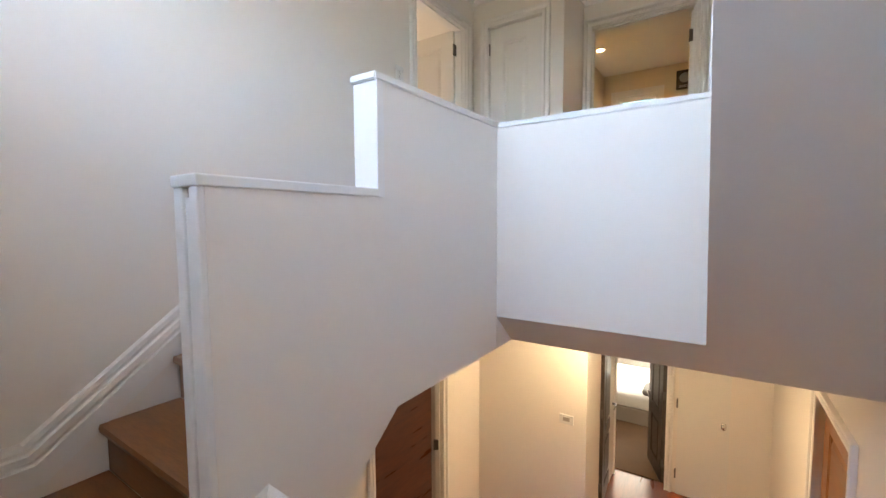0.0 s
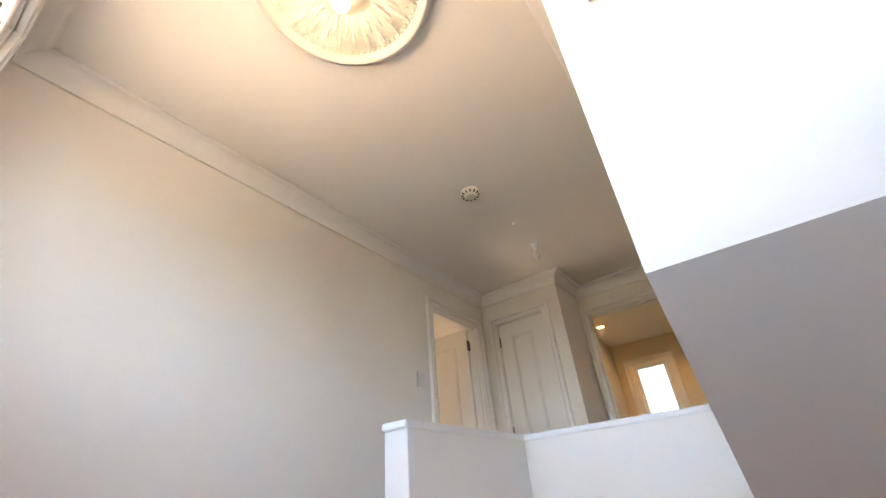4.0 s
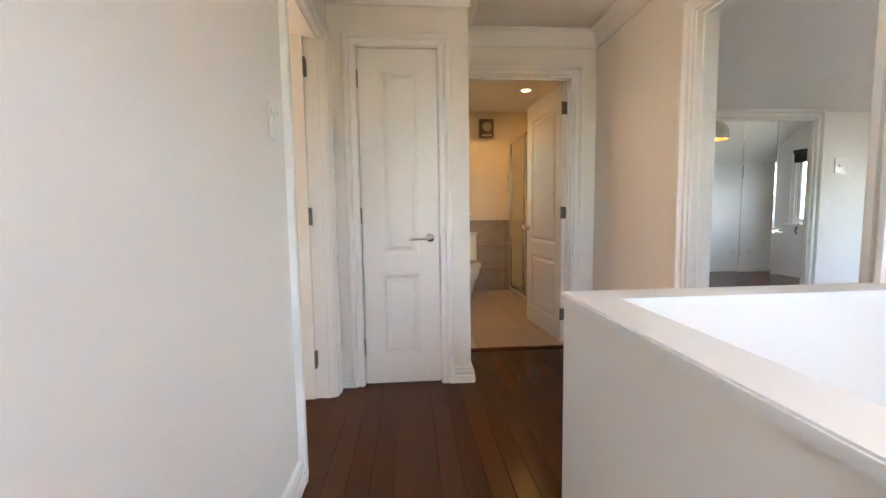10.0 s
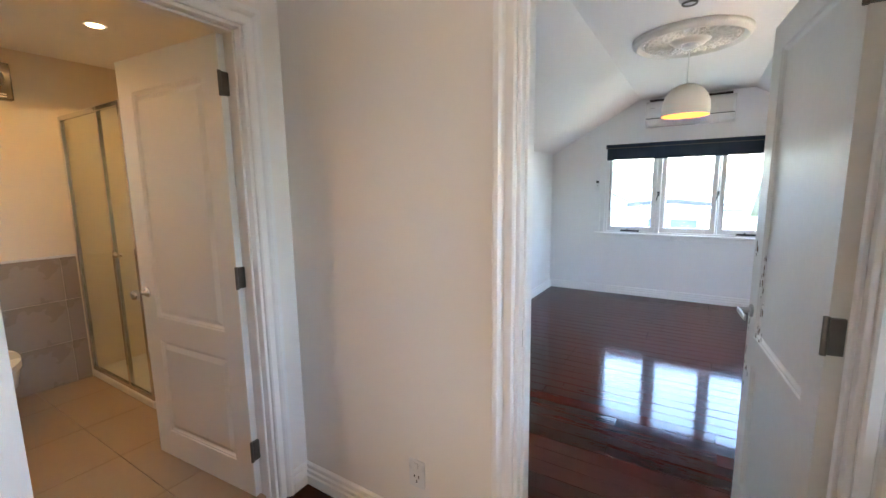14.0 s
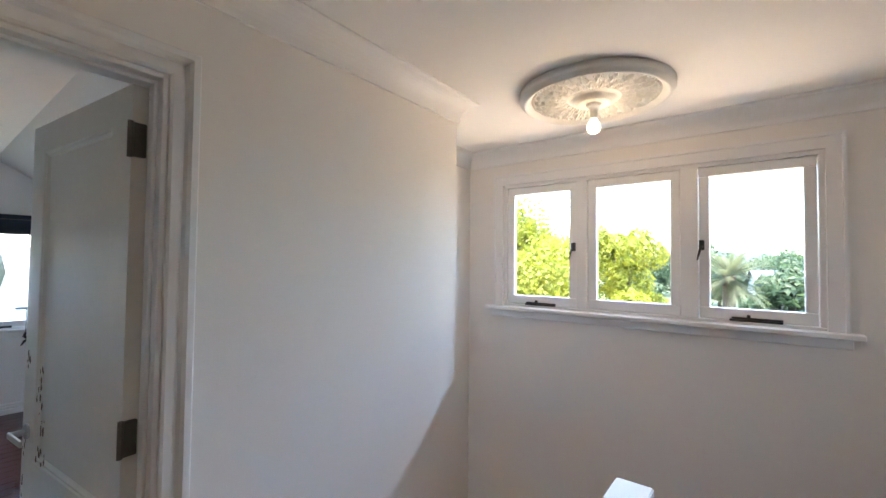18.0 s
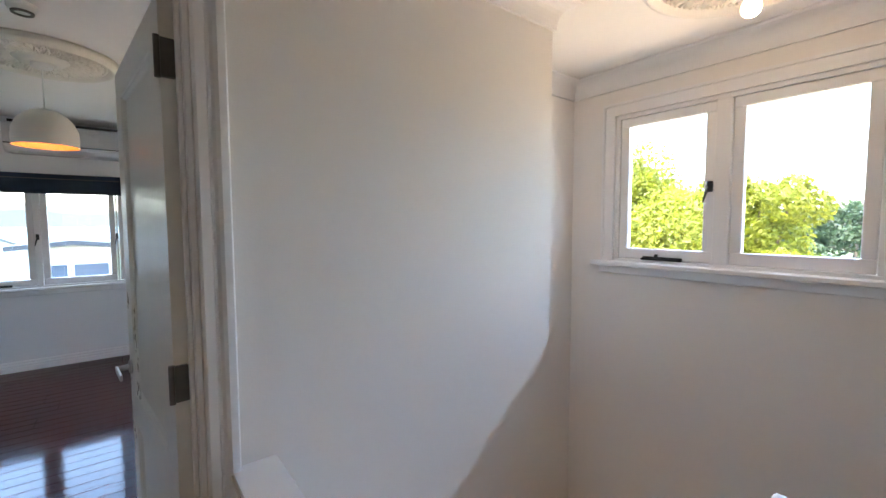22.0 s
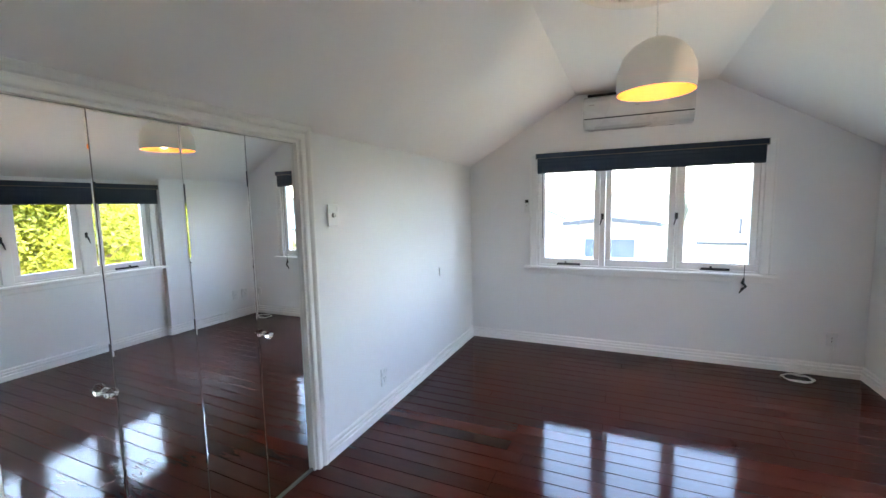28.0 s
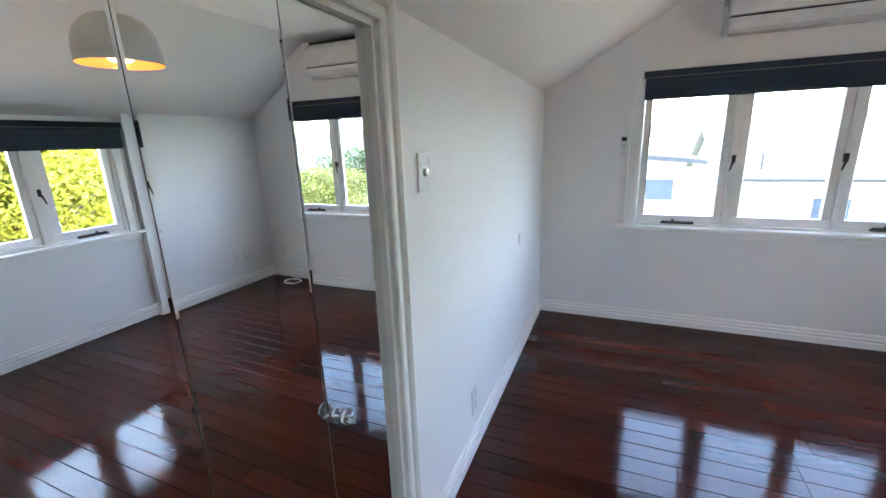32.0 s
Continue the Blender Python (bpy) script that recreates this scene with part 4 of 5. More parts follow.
# white plastic greyed in its colour for the shade of facing away from windows
M_AC = mat("shaded_plastic", (0.6, 0.59, 0.585), 0.28, var=0.03, bump=0.0)
ac = thing("air_conditioner", pose(6.325, 4.352, 2.085, 0, 0, 90), "white wall-mounted air conditioner above the bedroom window", "air conditioner")
body = bmesh.new()
prism([(0.0, 0.0), (0.12, 0.0), (0.165, 0.018), (0.192, 0.05), (0.2, 0.09), (0.2, 0.225), (0.192, 0.256), (0.17, 0.272), (0.0, 0.28)], "x", -0.435, 0.435, body)
bmesh.ops.bevel(body, geom=[e for e in body.edges if abs(e.verts[0].co.x - e.verts[1].co.x) < 1e-5 and min(e.verts[0].co.y, e.verts[1].co.y) > 0.1], offset=0.012, segments=3, affect="EDGES")
part("body", body, M_AC, ac)
part("front_panel", prism([(0.199, 0.084), (0.207, 0.088), (0.207, 0.224), (0.199, 0.25)], "x", -0.428, 0.428), M_AC, ac)
part("louvre", prism([(0.125, -0.003), (0.168, 0.014), (0.196, 0.046), (0.205, 0.072), (0.196, 0.074), (0.16, 0.03)], "x", -0.405, 0.405), M_AC, ac, "closed white louvre flap")
part("gap_line", box(-0.428, 0.428, 0.19, 0.2035, 0.075, 0.083), M_DARK, ac)
part("badge", box(0.34, 0.385, 0.2065, 0.2085, 0.19, 0.2), M_STEEL, ac)
part("display", box(-0.02, 0.01, 0.2065, 0.208, 0.16, 0.166), M_STEEL, ac)
# dark box stands in for the soft shadow above the unit
part("top_shade_strip", box(-0.4, 0.4, 0.03, 0.165, 0.27, 0.298), M_DARK, ac, "dark strip along the top for the shade above the unit")

rem = thing("remote_control", pose(6.325, 5.33, 1.41, 0, 0, 90), "white air conditioner remote in a wall holder", "remote control")
part("holder", box(-0.026, 0.026, 0, 0.02, -0.065, 0.02, 0.004), M_PLASTIC, rem)
part("remote", box(-0.022, 0.022, 0.006, 0.024, -0.055, 0.065, 0.005), M_PLASTIC, rem)
part("screen", box(-0.017, 0.017, 0.0235, 0.0248, 0.03, 0.058), M_DARK, rem)
part("button", box(-0.006, 0.006, 0.0235, 0.0255, -0.005, 0.007), M_STEEL, rem)

coil = thing("coiled_cable", pose(6.15, 3.14, 0.0), "coil of white cable lying on the floor by the skirting", "cable")
pts, rc = [], random.Random(2)
for i in range(72):
    a = i * 2 * math.pi / 24
    r = 0.085 + 0.008 * math.sin(i * 0.7)
    pts.append((0.9 * r * math.cos(a), 1.15 * r * math.sin(a), 0.006 + 0.004 * (i // 24) + 0.003 * math.sin(i * 1.3)))
part("loops", tube(pts, 0.0038, 6), M_PLASTIC, coil, smooth=True)
part("tail", tube([(0.08, 0.0, 0.012), (0.13, -0.08, 0.008), (0.155, -0.22, 0.01), (0.16, -0.255, 0.09), (0.165, -0.26, 0.26)], 0.0038, 6), M_PLASTIC, coil, smooth=True)

# mirrored wardrobe: four folding leaves in one frame
wr = thing("mirrored_wardrobe", pose(2.60, 5.95, 0.0), "built-in wardrobe with four folding mirror doors", "wardrobe")
fr = bmesh.new()
box(0.0, 0.012, -0.012, 0.1, 0.0, 1.775, 0, fr), box(1.19, 1.202, -0.012, 0.1, 0.0, 1.775, 0, fr), box(0.012, 1.19, -0.012, 0.1, 1.762, 1.775, 0, fr)
part("frame", fr, M_TRIM, wr)
part("bottom_track", box(0.012, 1.19, 0.0, 0.03, 0.0, 0.012), M_HINGE, wr)
part("top_track", box(0.012, 1.19, 0.04, 0.06, 1.747, 1.762), M_HINGE, wr)
knob = [(0, 0), (0.012, 0), (0.012, 0.004), (0.006, 0.006), (0.006, 0.014), (0.011, 0.018), (0.02, 0.03), (0.021, 0.038), (0.015, 0.047), (0, 0.05)]
for i in range(4):
    x0 = 0.014 + i * 0.2937
    x1 = x0 + 0.2922
    tilt = (0.25, -0.2, -1.0, 0.5)[i]
    leaf = bmesh.new()
    box(x0, x1, 0.008, 0.028, 0.014, 1.760, 0.001, leaf)
    bmesh.ops.rotate(leaf, cent=((x0 + x1) / 2, 0.018, 0), matrix=Matrix.Rotation(radians(tilt), 3, "Z"), verts=leaf.verts)
    dl = part("mirror_door", leaf, M_HINGE, wr, "folding mirror door with bevelled edges")
    g = bmesh.new()
    y, e = 0.0065, 0.006
    v = [g.verts.new(p) for p in ((x0 + 0.001, y, 0.016), (x1 - 0.001, y, 0.016), (x1 - 0.001, y, 1.758), (x0 + 0.001, y, 1.758))]
    w = [g.verts.new(p) for p in ((x0 + e, y - 0.0004, 0.016 + e), (x1 - e, y - 0.0004, 0.016 + e), (x1 - e, y - 0.0004, 1.758 - e), (x0 + e, y - 0.0004, 1.758 - e))]
    g.faces.new(w)
    for j in range(4):
        g.faces.new([v[j], v[(j + 1) % 4], w[(j + 1) % 4], w[j]])
    bmesh.ops.rotate(g, cent=((x0 + x1) / 2, 0.018, 0), matrix=Matrix.Rotation(radians(tilt), 3, "Z"), verts=g.verts)
    part("mirror", g, M_MIRROR, dl)
    if i in (0, 3):
        kx = x1 - 0.03 if i == 0 else x0 + 0.03
        kb = lathe(knob, 8, m=Matrix.Translation((kx, 0.006, 0.85)) @ Matrix.Rotation(radians(90), 4, "X"))
        part("knob", kb, M_CRYSTAL, dl, "faceted clear crystal knob")
        part("knob_base", lathe([(0, 0), (0.014, 0), (0.013, 0.004), (0.006, 0.005), (0, 0.005)], 16, m=Matrix.Translation((kx, 0.006, 0.85)) @ Matrix.Rotation(radians(90), 4, "X")), M_CHROME, dl)

# newel at the head of the lower stairs
newel = thing("newel_post", pose(1.018, 2.415, LOW - LR), "short white newel post with a pyramid cap", "newel post")
part("post", box(-0.045, 0.045, -0.045, 0.045, 0.0, 0.59, 0.003), M_TRIM, newel)
capn = bmesh.new()
for half, z0, z1 in ((0.051, 0.59, 0.61),):
    box(-half, half, -half, half, z0, z1, 0.003, capn)
base4 = [capn.verts.new((sx * 0.049, sy * 0.049, 0.609)) for sx, sy in ((-1, -1), (1, -1), (1, 1), (-1, 1))]
tip = capn.verts.new((0, 0, 0.672))
for i in range(4):
    capn.faces.new([base4[i], base4[(i + 1) % 4], tip])
capn.faces.new(base4[::-1])
part("cap", capn, M_TRIM, newel, "white pyramid cap")

# ---- bathroom ----
dado = tagged(new("bathroom_dado"), "grey-brown wall tiles up to waist height", "wall tiling", kind="structure")
shapes = {}


def dado_run(axis, at, out, u0, u1):
    """Two rows of wall tiles on a wall that faces out."""
    u = u0
    while u < u1 - 0.01:
        w = min(0.6, u1 - u)
        for z0, h in ((0.005, 0.312), (0.317, 0.312), (0.629, 0.312)):
            key = (axis, out, round(w, 3))
            if key not in shapes:
                a, b = (0, 0.008) if out > 0 else (-0.008, 0)
                bm = box(a, b, 0.0015, w - 0.0015, 0.0015, 0.3105, 0.001) if axis == "x" else box(0.0015, w - 0.0015, a, b, 0.0015, 0.3105, 0.001)
                me = bpy.data.meshes.new("wall_tile")
                bm.to_mesh(me), bm.free()
                me.materials.append(M_WTILE)
                shapes[key] = me
            ob = new("wall_tile", shapes[key])
            ob.location, ob.parent = ((at, u, z0) if axis == "x" else (u, at, z0)), dado
        u += 0.6


dado_run("y", 8.06, -1, 0.45, 1.74)
dado_run("x", 0.45, 1, 5.82, 8.05)
capd = bmesh.new()
box(0.45, 1.74, 8.045, 8.06, 0.942, 0.957, 0.002, capd), box(0.45, 0.465, 5.82, 8.045, 0.942, 0.957, 0.002, capd)
part("dado_cap", capd, M_PLASTIC, dado, "thin white cap strip")

toil = thing("toilet", pose(1.09, 8.052, 0.004, 0, 0, -90), "white ceramic toilet with cistern against the tiled wall", "toilet")
part("cistern", box(0.0, 0.17, -0.19, 0.19, 0.40, 0.76, 0.02, seg=3), M_CERAMIC, toil, smooth=True)
part("cistern_lid", box(-0.0, 0.18, -0.2, 0.2, 0.76, 0.79, 0.008, seg=2), M_CERAMIC, toil)
bowl = bmesh.new()
secs = [(0.0, 0.16, 0.11, 0.36), (0.08, 0.15, 0.1, 0.38), (0.2, 0.18, 0.12, 0.42), (0.3, 0.3, 0.17, 0.43), (0.38, 0.32, 0.185, 0.42), (0.40, 0.32, 0.185, 0.42)]
rings = []
for z, rx, ry, cx in secs:
    rings.append([bowl.verts.new((cx + rx * math.cos(a), ry * math.sin(a), z)) for a in [2 * math.pi * k / 28 for k in range(28)]])
for p, q in zip(rings, rings[1:]):
    for k in range(28):
        bowl.faces.new([p[k], p[(k + 1) % 28], q[(k + 1) % 28], q[k]])
bowl.faces.new(rings[0][::-1]), bowl.faces.new(rings[-1])
part("bowl", bowl, M_CERAMIC, toil, smooth=True)
seat = bmesh.new()
for z in ((0.402, 0.42), (0.424, 0.44)):
    lo, hi = [[seat.verts.new((0.43 + 0.33 * math.cos(a), 0.19 * math.sin(a), zz)) for a in [2 * math.pi * k / 28 for k in range(28)]] for zz in z]
    for k in range(28):
        seat.faces.new([lo[k], lo[(k + 1) % 28], hi[(k + 1) % 28], hi[k]])
    seat.faces.new(lo[::-1]), seat.faces.new(hi)
part("seat_and_lid", seat, M_PLASTIC, toil)
part("flush_button", lathe([(0, 0.79), (0.02, 0.79), (0.019, 0.796), (0, 0.796)], 18, m=Matrix.Translation((0.09, 0, 0))), M_CHROME, toil)

sh = thing("shower_enclosure", pose(0, 0, 0), "shower enclosure with clear glass and chrome frame", "shower")
SX, SY = 1.76, 7.08  # the glass front's line and the enclosure's near end
part("tray", box(SX - 0.02, 2.38, SY, 8.06, 0.004, 0.06, 0.01, seg=2), M_CERAMIC, sh, "low white shower tray")
for x, y in ((SX, SY + 0.015), (SX, 7.42), (SX, 8.04), (2.365, SY + 0.015)):
    part("post", box(x - 0.015, x + 0.015, y - 0.014, y + 0.014, 0.06, 1.93, 0.003), M_CHROME, sh)
for z0 in (0.06, 1.9):
    bm = bmesh.new()
    box(SX - 0.013, SX + 0.013, SY + 0.03, 8.025, z0, z0 + 0.03, 0.003, bm), box(SX + 0.015, 2.35, SY + 0.002, SY + 0.028, z0, z0 + 0.03, 0.003, bm)
    part("rail", bm, M_CHROME, sh)
for bm in (box(SX - 0.003, SX + 0.003, SY + 0.03, 7.405, 0.09, 1.9), box(SX - 0.003, SX + 0.003, 7.435, 8.025, 0.09, 1.9), box(SX + 0.015, 2.35, SY + 0.012, SY + 0.018, 0.09, 1.9)):
    part("glass_panel", bm, M_SHOWER, sh).visible_shadow = False
part("door_knob", lathe([(0, 0), (0.016, 0), (0.012, 0.012), (0.022, 0.03), (0.018, 0.042), (0, 0.044)], 18, m=Matrix.Translation((SX - 0.003, 7.33, 1.0)) @ Matrix.Rotation(radians(-90), 4, "Y")), M_CHROME, sh)

fan = thing("fan_heater", pose(1.435, 8.06, 2.11, 0, 0, 180), "square dark chrome fan heater high on the bathroom wall", "fan heater")
part("housing", box(-0.095, 0.095, 0, 0.06, -0.115, 0.115, 0.008, seg=2), mat("smoked_chrome", (0.12, 0.1, 0.08), 0.2, metal=0.9, var=0.2, bump=0.0), fan)
part("bezel", lathe([(0.05, 0), (0.06, 0.012), (0.04, 0.016), (0, 0.014)], 28, m=Matrix.Translation((0, 0.058, 0.015)) @ Matrix.Rotation(radians(-90), 4, "X")), M_STEEL, fan, smooth=True)
part("grille", merge(box(-0.06, 0.06, 0.058, 0.066, -0.085, -0.078), box(-0.06, 0.06, 0.058, 0.066, -0.1, -0.093)), M_CHROME, fan)
spots = []
for x, y in ((1.7, 7.13), (0.63, 7.06)):
    d = thing("downlight", pose(x, y, 2.33), "glowing recessed downlight in the bathroom ceiling", "downlight", "bathroom downlights")
    part("trim_ring", lathe([(0.04, 0), (0.055, 0), (0.053, -0.006), (0.041, -0.006)], 28), M_PLASTIC, d)
    part("lens", lathe([(0, -0.003), (0.041, -0.003), (0.041, -0.001), (0, -0.001)], 28), M_SPOT, d, "bright warm lens")
    lamp("downlight_beam", "SPOT", look((x, y, 2.315), (x, y, 0)), 0.58, (1.0, 0.52, 0.18), radius=0.04).data.spot_size = radians(150)

# ---- ground floor hall things ----
M_BOARDBASE = mat("bed_base_fabric", (0.3, 0.25, 0.2), 0.8, var=0.1)
M_LINEN = mat("white_linen", (0.8, 0.78, 0.74), 0.85, var=0.05, scale=6, bump=0.2, bump_scale=20)
M_GREYCLOTH = mat("grey_cloth", (0.25, 0.24, 0.23), 0.85, var=0.1)
M_CARPET = mat("brown_carpet", (0.14, 0.08, 0.04), 0.95, var=0.2, scale=6, fine=80, bump=0.3, bump_scale=150)
M_DKDOOR = mat("dark_door_stain", (0.06, 0.045, 0.035), 0.35, var=0.3, scale=8, bump=0.1, stretch=(6, 6, 1))
door("door_5", (0.935, 6.22, GF), 94, 0.68, 2.0, M_DKDOOR, "dark stained door of the lower hall, standing open", P2, "lever", 1)
door("door_6", (1.55, 6.925, GF), 0, 0.47, 2.0, M_DOOR, "cream flush cupboard door in the lower hall", [], "knob", -1)
door("door_7", (-0.16, 4.83, GF), 120, 0.8, 2.0, M_DOOR, "cream door of the lower hall, standing open", P2, "lever", 1)
door("door_8", (1.43, 7.06, GF), 112, 0.52, 2.0, M_DKDOOR, "dark door of the lower bedroom, standing ajar", P2, "lever", 1)
door("door_9", (2.43, 4.29, GF), 90, 0.70, 2.01, M_TREAD, "brown timber door of the lower hall, closed", P2, "knob", 1)
for nm, ax, face, u0, u1, out in (("architrave_lower_right", "x", XA, 4.28, 5.0, -1), ("architrave_lower_left", "x", -0.15, 3.98, 4.86, 1), ("architrave_lower_far", "y", 6.95, 0.92, 1.44, -1)):
    ob = around(nm, ax, face, u0, u1, 2.02, out)
    ob.location.z = GF
bed = thing("bed", pose(1.0, 8.9, GF + 0.012), "low bed with white bedding in the lower bedroom", "bed")
part("base", box(-1.0, 0.9, -0.55, 0.85, 0.0, 0.22, 0.01), M_BOARDBASE, bed)
part("mattress", box(-0.98, 0.88, -0.53, 0.83, 0.22, 0.42, 0.04, seg=3), M_LINEN, bed, "white covered mattress", smooth=True)
part("pillow", box(0.0, 0.5, -0.5, -0.15, 0.42, 0.53, 0.05, seg=3), M_GREYCLOTH, bed, "grey pillow", smooth=True)
tagged(part("lower_bedroom_carpet", box(-0.6, 2.4, 7.06, 9.88, GF + 0.002, GF + 0.012), M_CARPET, kind="structure"), "brown carpet of the lower bedroom", "carpet")
th = plate("thermostat", pose(0.755, 5.55, -1.46, 0, 0, 180), 0.13, 0.085, "white thermostat on the lower hall wall", "thermostat")
part("screen", box(-0.03, 0.03, 0.0085, 0.0105, -0.015, 0.02), M_STEEL, th)
for nm, path in (("baseboard_lower_a", [(0.93, 5.55, GF), (-0.15, 5.55, GF), (-0.15, 4.94, GF)]), ("baseboard_lower_c", [(XA, 5.08, GF), (XA, 6.95, GF), (2.06, 6.95, GF)])):
    skirting(nm, path)
disc = thing("ceiling_light", pose(0.75, 5.0, -0.267), "round flat white ceiling light in the lower hall", "ceiling light")
part("base", lathe([(0, 0), (0.15, 0), (0.15, -0.02), (0, -0.02)], 36), M_PLASTIC, disc)
part("diffuser", lathe([(0.145, -0.02), (0.14, -0.04), (0.08, -0.055), (0, -0.06)], 36), glow("lit_diffuser", (1.0, 0.8, 0.5), 0.5), disc, "glowing warm diffuser", smooth=True)

# ---- outdoors ----
GZ = -3.3


def leaf_mat(name, colour):
    """Thin leaves: part of the light shines through them."""
    m = mat(name, colour, 0.6, var=0.3, scale=0.5, fine=4, bump=0.0)
    n, k = m.node_tree.nodes, m.node_tree.links
    thin, mix = n.new("ShaderNodeBsdfTranslucent"), n.new("ShaderNodeMixShader")
    b = n["Principled BSDF"]
    k.new(b.inputs["Base Color"].links[0].from_socket, thin.inputs[0])
    mix.inputs[0].default_value = 0.6
    k.new(b.outputs[0], mix.inputs[1]), k.new(thin.outputs[0], mix.inputs[2])
    k.new(mix.outputs[0], n["Material Output"].inputs[0])
    return m


# unseen pale warm patch, added to reflect sunlight up through the south windows
M_GRASS = mat("bounce_ground", (0.56, 0.41, 0.26), 0.9, var=0.25, scale=0.15, fine=2.0, bump=0.4, bump_scale=6)
n, k = M_GRASS.node_tree.nodes, M_GRASS.node_tree.links
away, span, park = n.new("ShaderNodeVectorMath"), n.new("ShaderNodeMapRange"), n.new("ShaderNodeMix")
away.operation, park.data_type = "LENGTH", "RGBA"
bounce_mid = n.new("ShaderNodeVectorMath")
bounce_mid.operation, bounce_mid.inputs[1].default_value = "SUBTRACT", (2.0, -11.0, 0.0)
k.new(n["Texture Coordinate"].outputs["Object"], bounce_mid.inputs[0]), k.new(bounce_mid.outputs["Vector"], away.inputs[0])
span.inputs[1].default_value, span.inputs[2].default_value = 11.0, 14.0
k.new(away.outputs["Value"], span.inputs[0]), k.new(span.outputs[0], park.inputs[0])
k.new(n["Principled BSDF"].inputs["Base Color"].links[0].from_socket, park.inputs[6])
park.inputs[7].default_value = (0.035, 0.055, 0.022, 1)
k.new(park.outputs[2], n["Principled BSDF"].inputs["Base Color"])
M_LEAF = leaf_mat("lime_leaves", (0.17, 0.19, 0.016))
M_LEAF2 = leaf_mat("dark_leaves", (0.055, 0.085, 0.04))
M_LEAF3 = leaf_mat("olive_leaves", (0.09, 0.11, 0.025))
M_PALM = leaf_mat("palm_fronds", (0.085, 0.095, 0.05))
M_BARK = mat("bark", (0.09, 0.07, 0.05), 0.9, var=0.3, scale=4, bump=0.5, bump_scale=14)
M_BOARD = mat("weatherboard_paint", (0.5, 0.5, 0.49), 0.6, var=0.06, scale=1.5, bump=0.05)
M_ROOF = mat("roof_iron", (0.13, 0.13, 0.13), 0.5, var=0.1, scale=1.0, bump=0.05)
M_ROOF2 = mat("grey_roof", (0.022, 0.028, 0.036), 0.6, var=0.15, scale=1.0, bump=0.05)
M_SEA = mat("sea", (0.03, 0.07, 0.08), 0.3, var=0.15, scale=0.02, fine=0.2, bump=0.1, bump_scale=0.6)
M_HILL = mat("far_hill", (0.022, 0.032, 0.03), 0.9, var=0.35, scale=0.012, fine=0.08, bump=0.0)
M_PANE = mat("house_pane", (0.05, 0.07, 0.1), 0.25, var=0.2, bump=0.0)

gr = bmesh.new()
step, far = 40, 3000
v = [gr.verts.new((far * math.cos(2 * math.pi * i / step), far * math.sin(2 * math.pi * i / step), GZ)) for i in range(step)]
gr.faces.new(v)
tagged(part("ground", gr, M_GRASS, kind="structure"), "pale warm patch added to bounce sunlight indoors, green parkland beyond to the horizon", "ground")
sea = prism([(90, -260), (420, -420), (700, 120), (110, 60), (70, -60)], "z", GZ, GZ + 0.4)
tagged(part("water", sea, M_SEA, kind="structure"), "pale blue-green bay beyond the houses", "water")


def ridge(name, a0, a1, dist, height, seed, label):
    """A low wooded ridge far off, from bearing a0 to a1 (degrees from +x)."""
    r, bm = random.Random(seed), bmesh.new()
    n = 60
    rows = []
    for i in range(n + 1):
        a = radians(a0 + (a1 - a0) * i / n)
        h = height * (0.65 + 0.25 * math.sin(i * 0.31 + seed) + 0.2 * r.random())
        c, s = math.cos(a), math.sin(a)
        rows.append([bm.verts.new((c * d, s * d, z)) for d, z in ((dist, GZ - 1), (dist * 1.03, GZ + h * 0.7), (dist * 1.08, GZ + h), (dist * 1.3, GZ - 1))])
    for p, q in zip(rows, rows[1:]):
        for j in range(3):
            bm.faces.new([p[j], q[j], q[j + 1], p[j + 1]])
    return tagged(part(name, bm, M_HILL, kind="structure"), label, "hills", kind="structure")


ridge("backdrop_hills_south", -150, -40, 420, 17, 3, "low hazy wooded hills on the horizon")
ridge("backdrop_hills_east", -45, 70, 900, 40, 5, "pale far shore across the bay")


def leaf_cloud(centres, count, size, seed, up=0.3):
    """Many small bent leaves scattered over the shells of given clumps (x, y, z, radius)."""
    r = random.Random(seed)
    verts, faces = [], []
    weights = [c[3] ** 2 for c in centres]
    for _ in range(count):
        x, y, z, rad = r.choices(centres, weights)[0]
        d = Vector((r.gauss(0, 1), r.gauss(0, 1), r.gauss(0, 1) + up)).normalized()
        p = Vector((x, y, z)) + d * rad * (0.72 + 0.34 * r.random())
        n = (d + Vector((r.gauss(0, 0.5), r.gauss(0, 0.5), r.gauss(0, 0.5)))).normalized()
        u = n.orthogonal().normalized()
        u = (Matrix.Rotation(r.uniform(0, 6.28), 3, n) @ u).normalized()
        w = n.cross(u)
        s = size * r.uniform(0.6, 1.3)
        k = len(verts)
        verts += [tuple(p - u * s), tuple(p + w * s * 0.45 + n * s * 0.1), tuple(p + u * s), tuple(p - w * s * 0.45 + n * s * 0.1)]
        faces.append((k, k + 1, k + 2, k + 3))
    return verts, faces


def crown_mesh(name, material, parent, centres, count, size, seed, label=""):
    verts, faces = leaf_cloud(centres, count, size, seed)
    me = bpy.data.meshes.new(name)
    me.from_pydata(verts, [], faces)
    me.materials.append(material)
    ob = new(name, me)
    ob.parent = parent
    return tagged(ob, label)


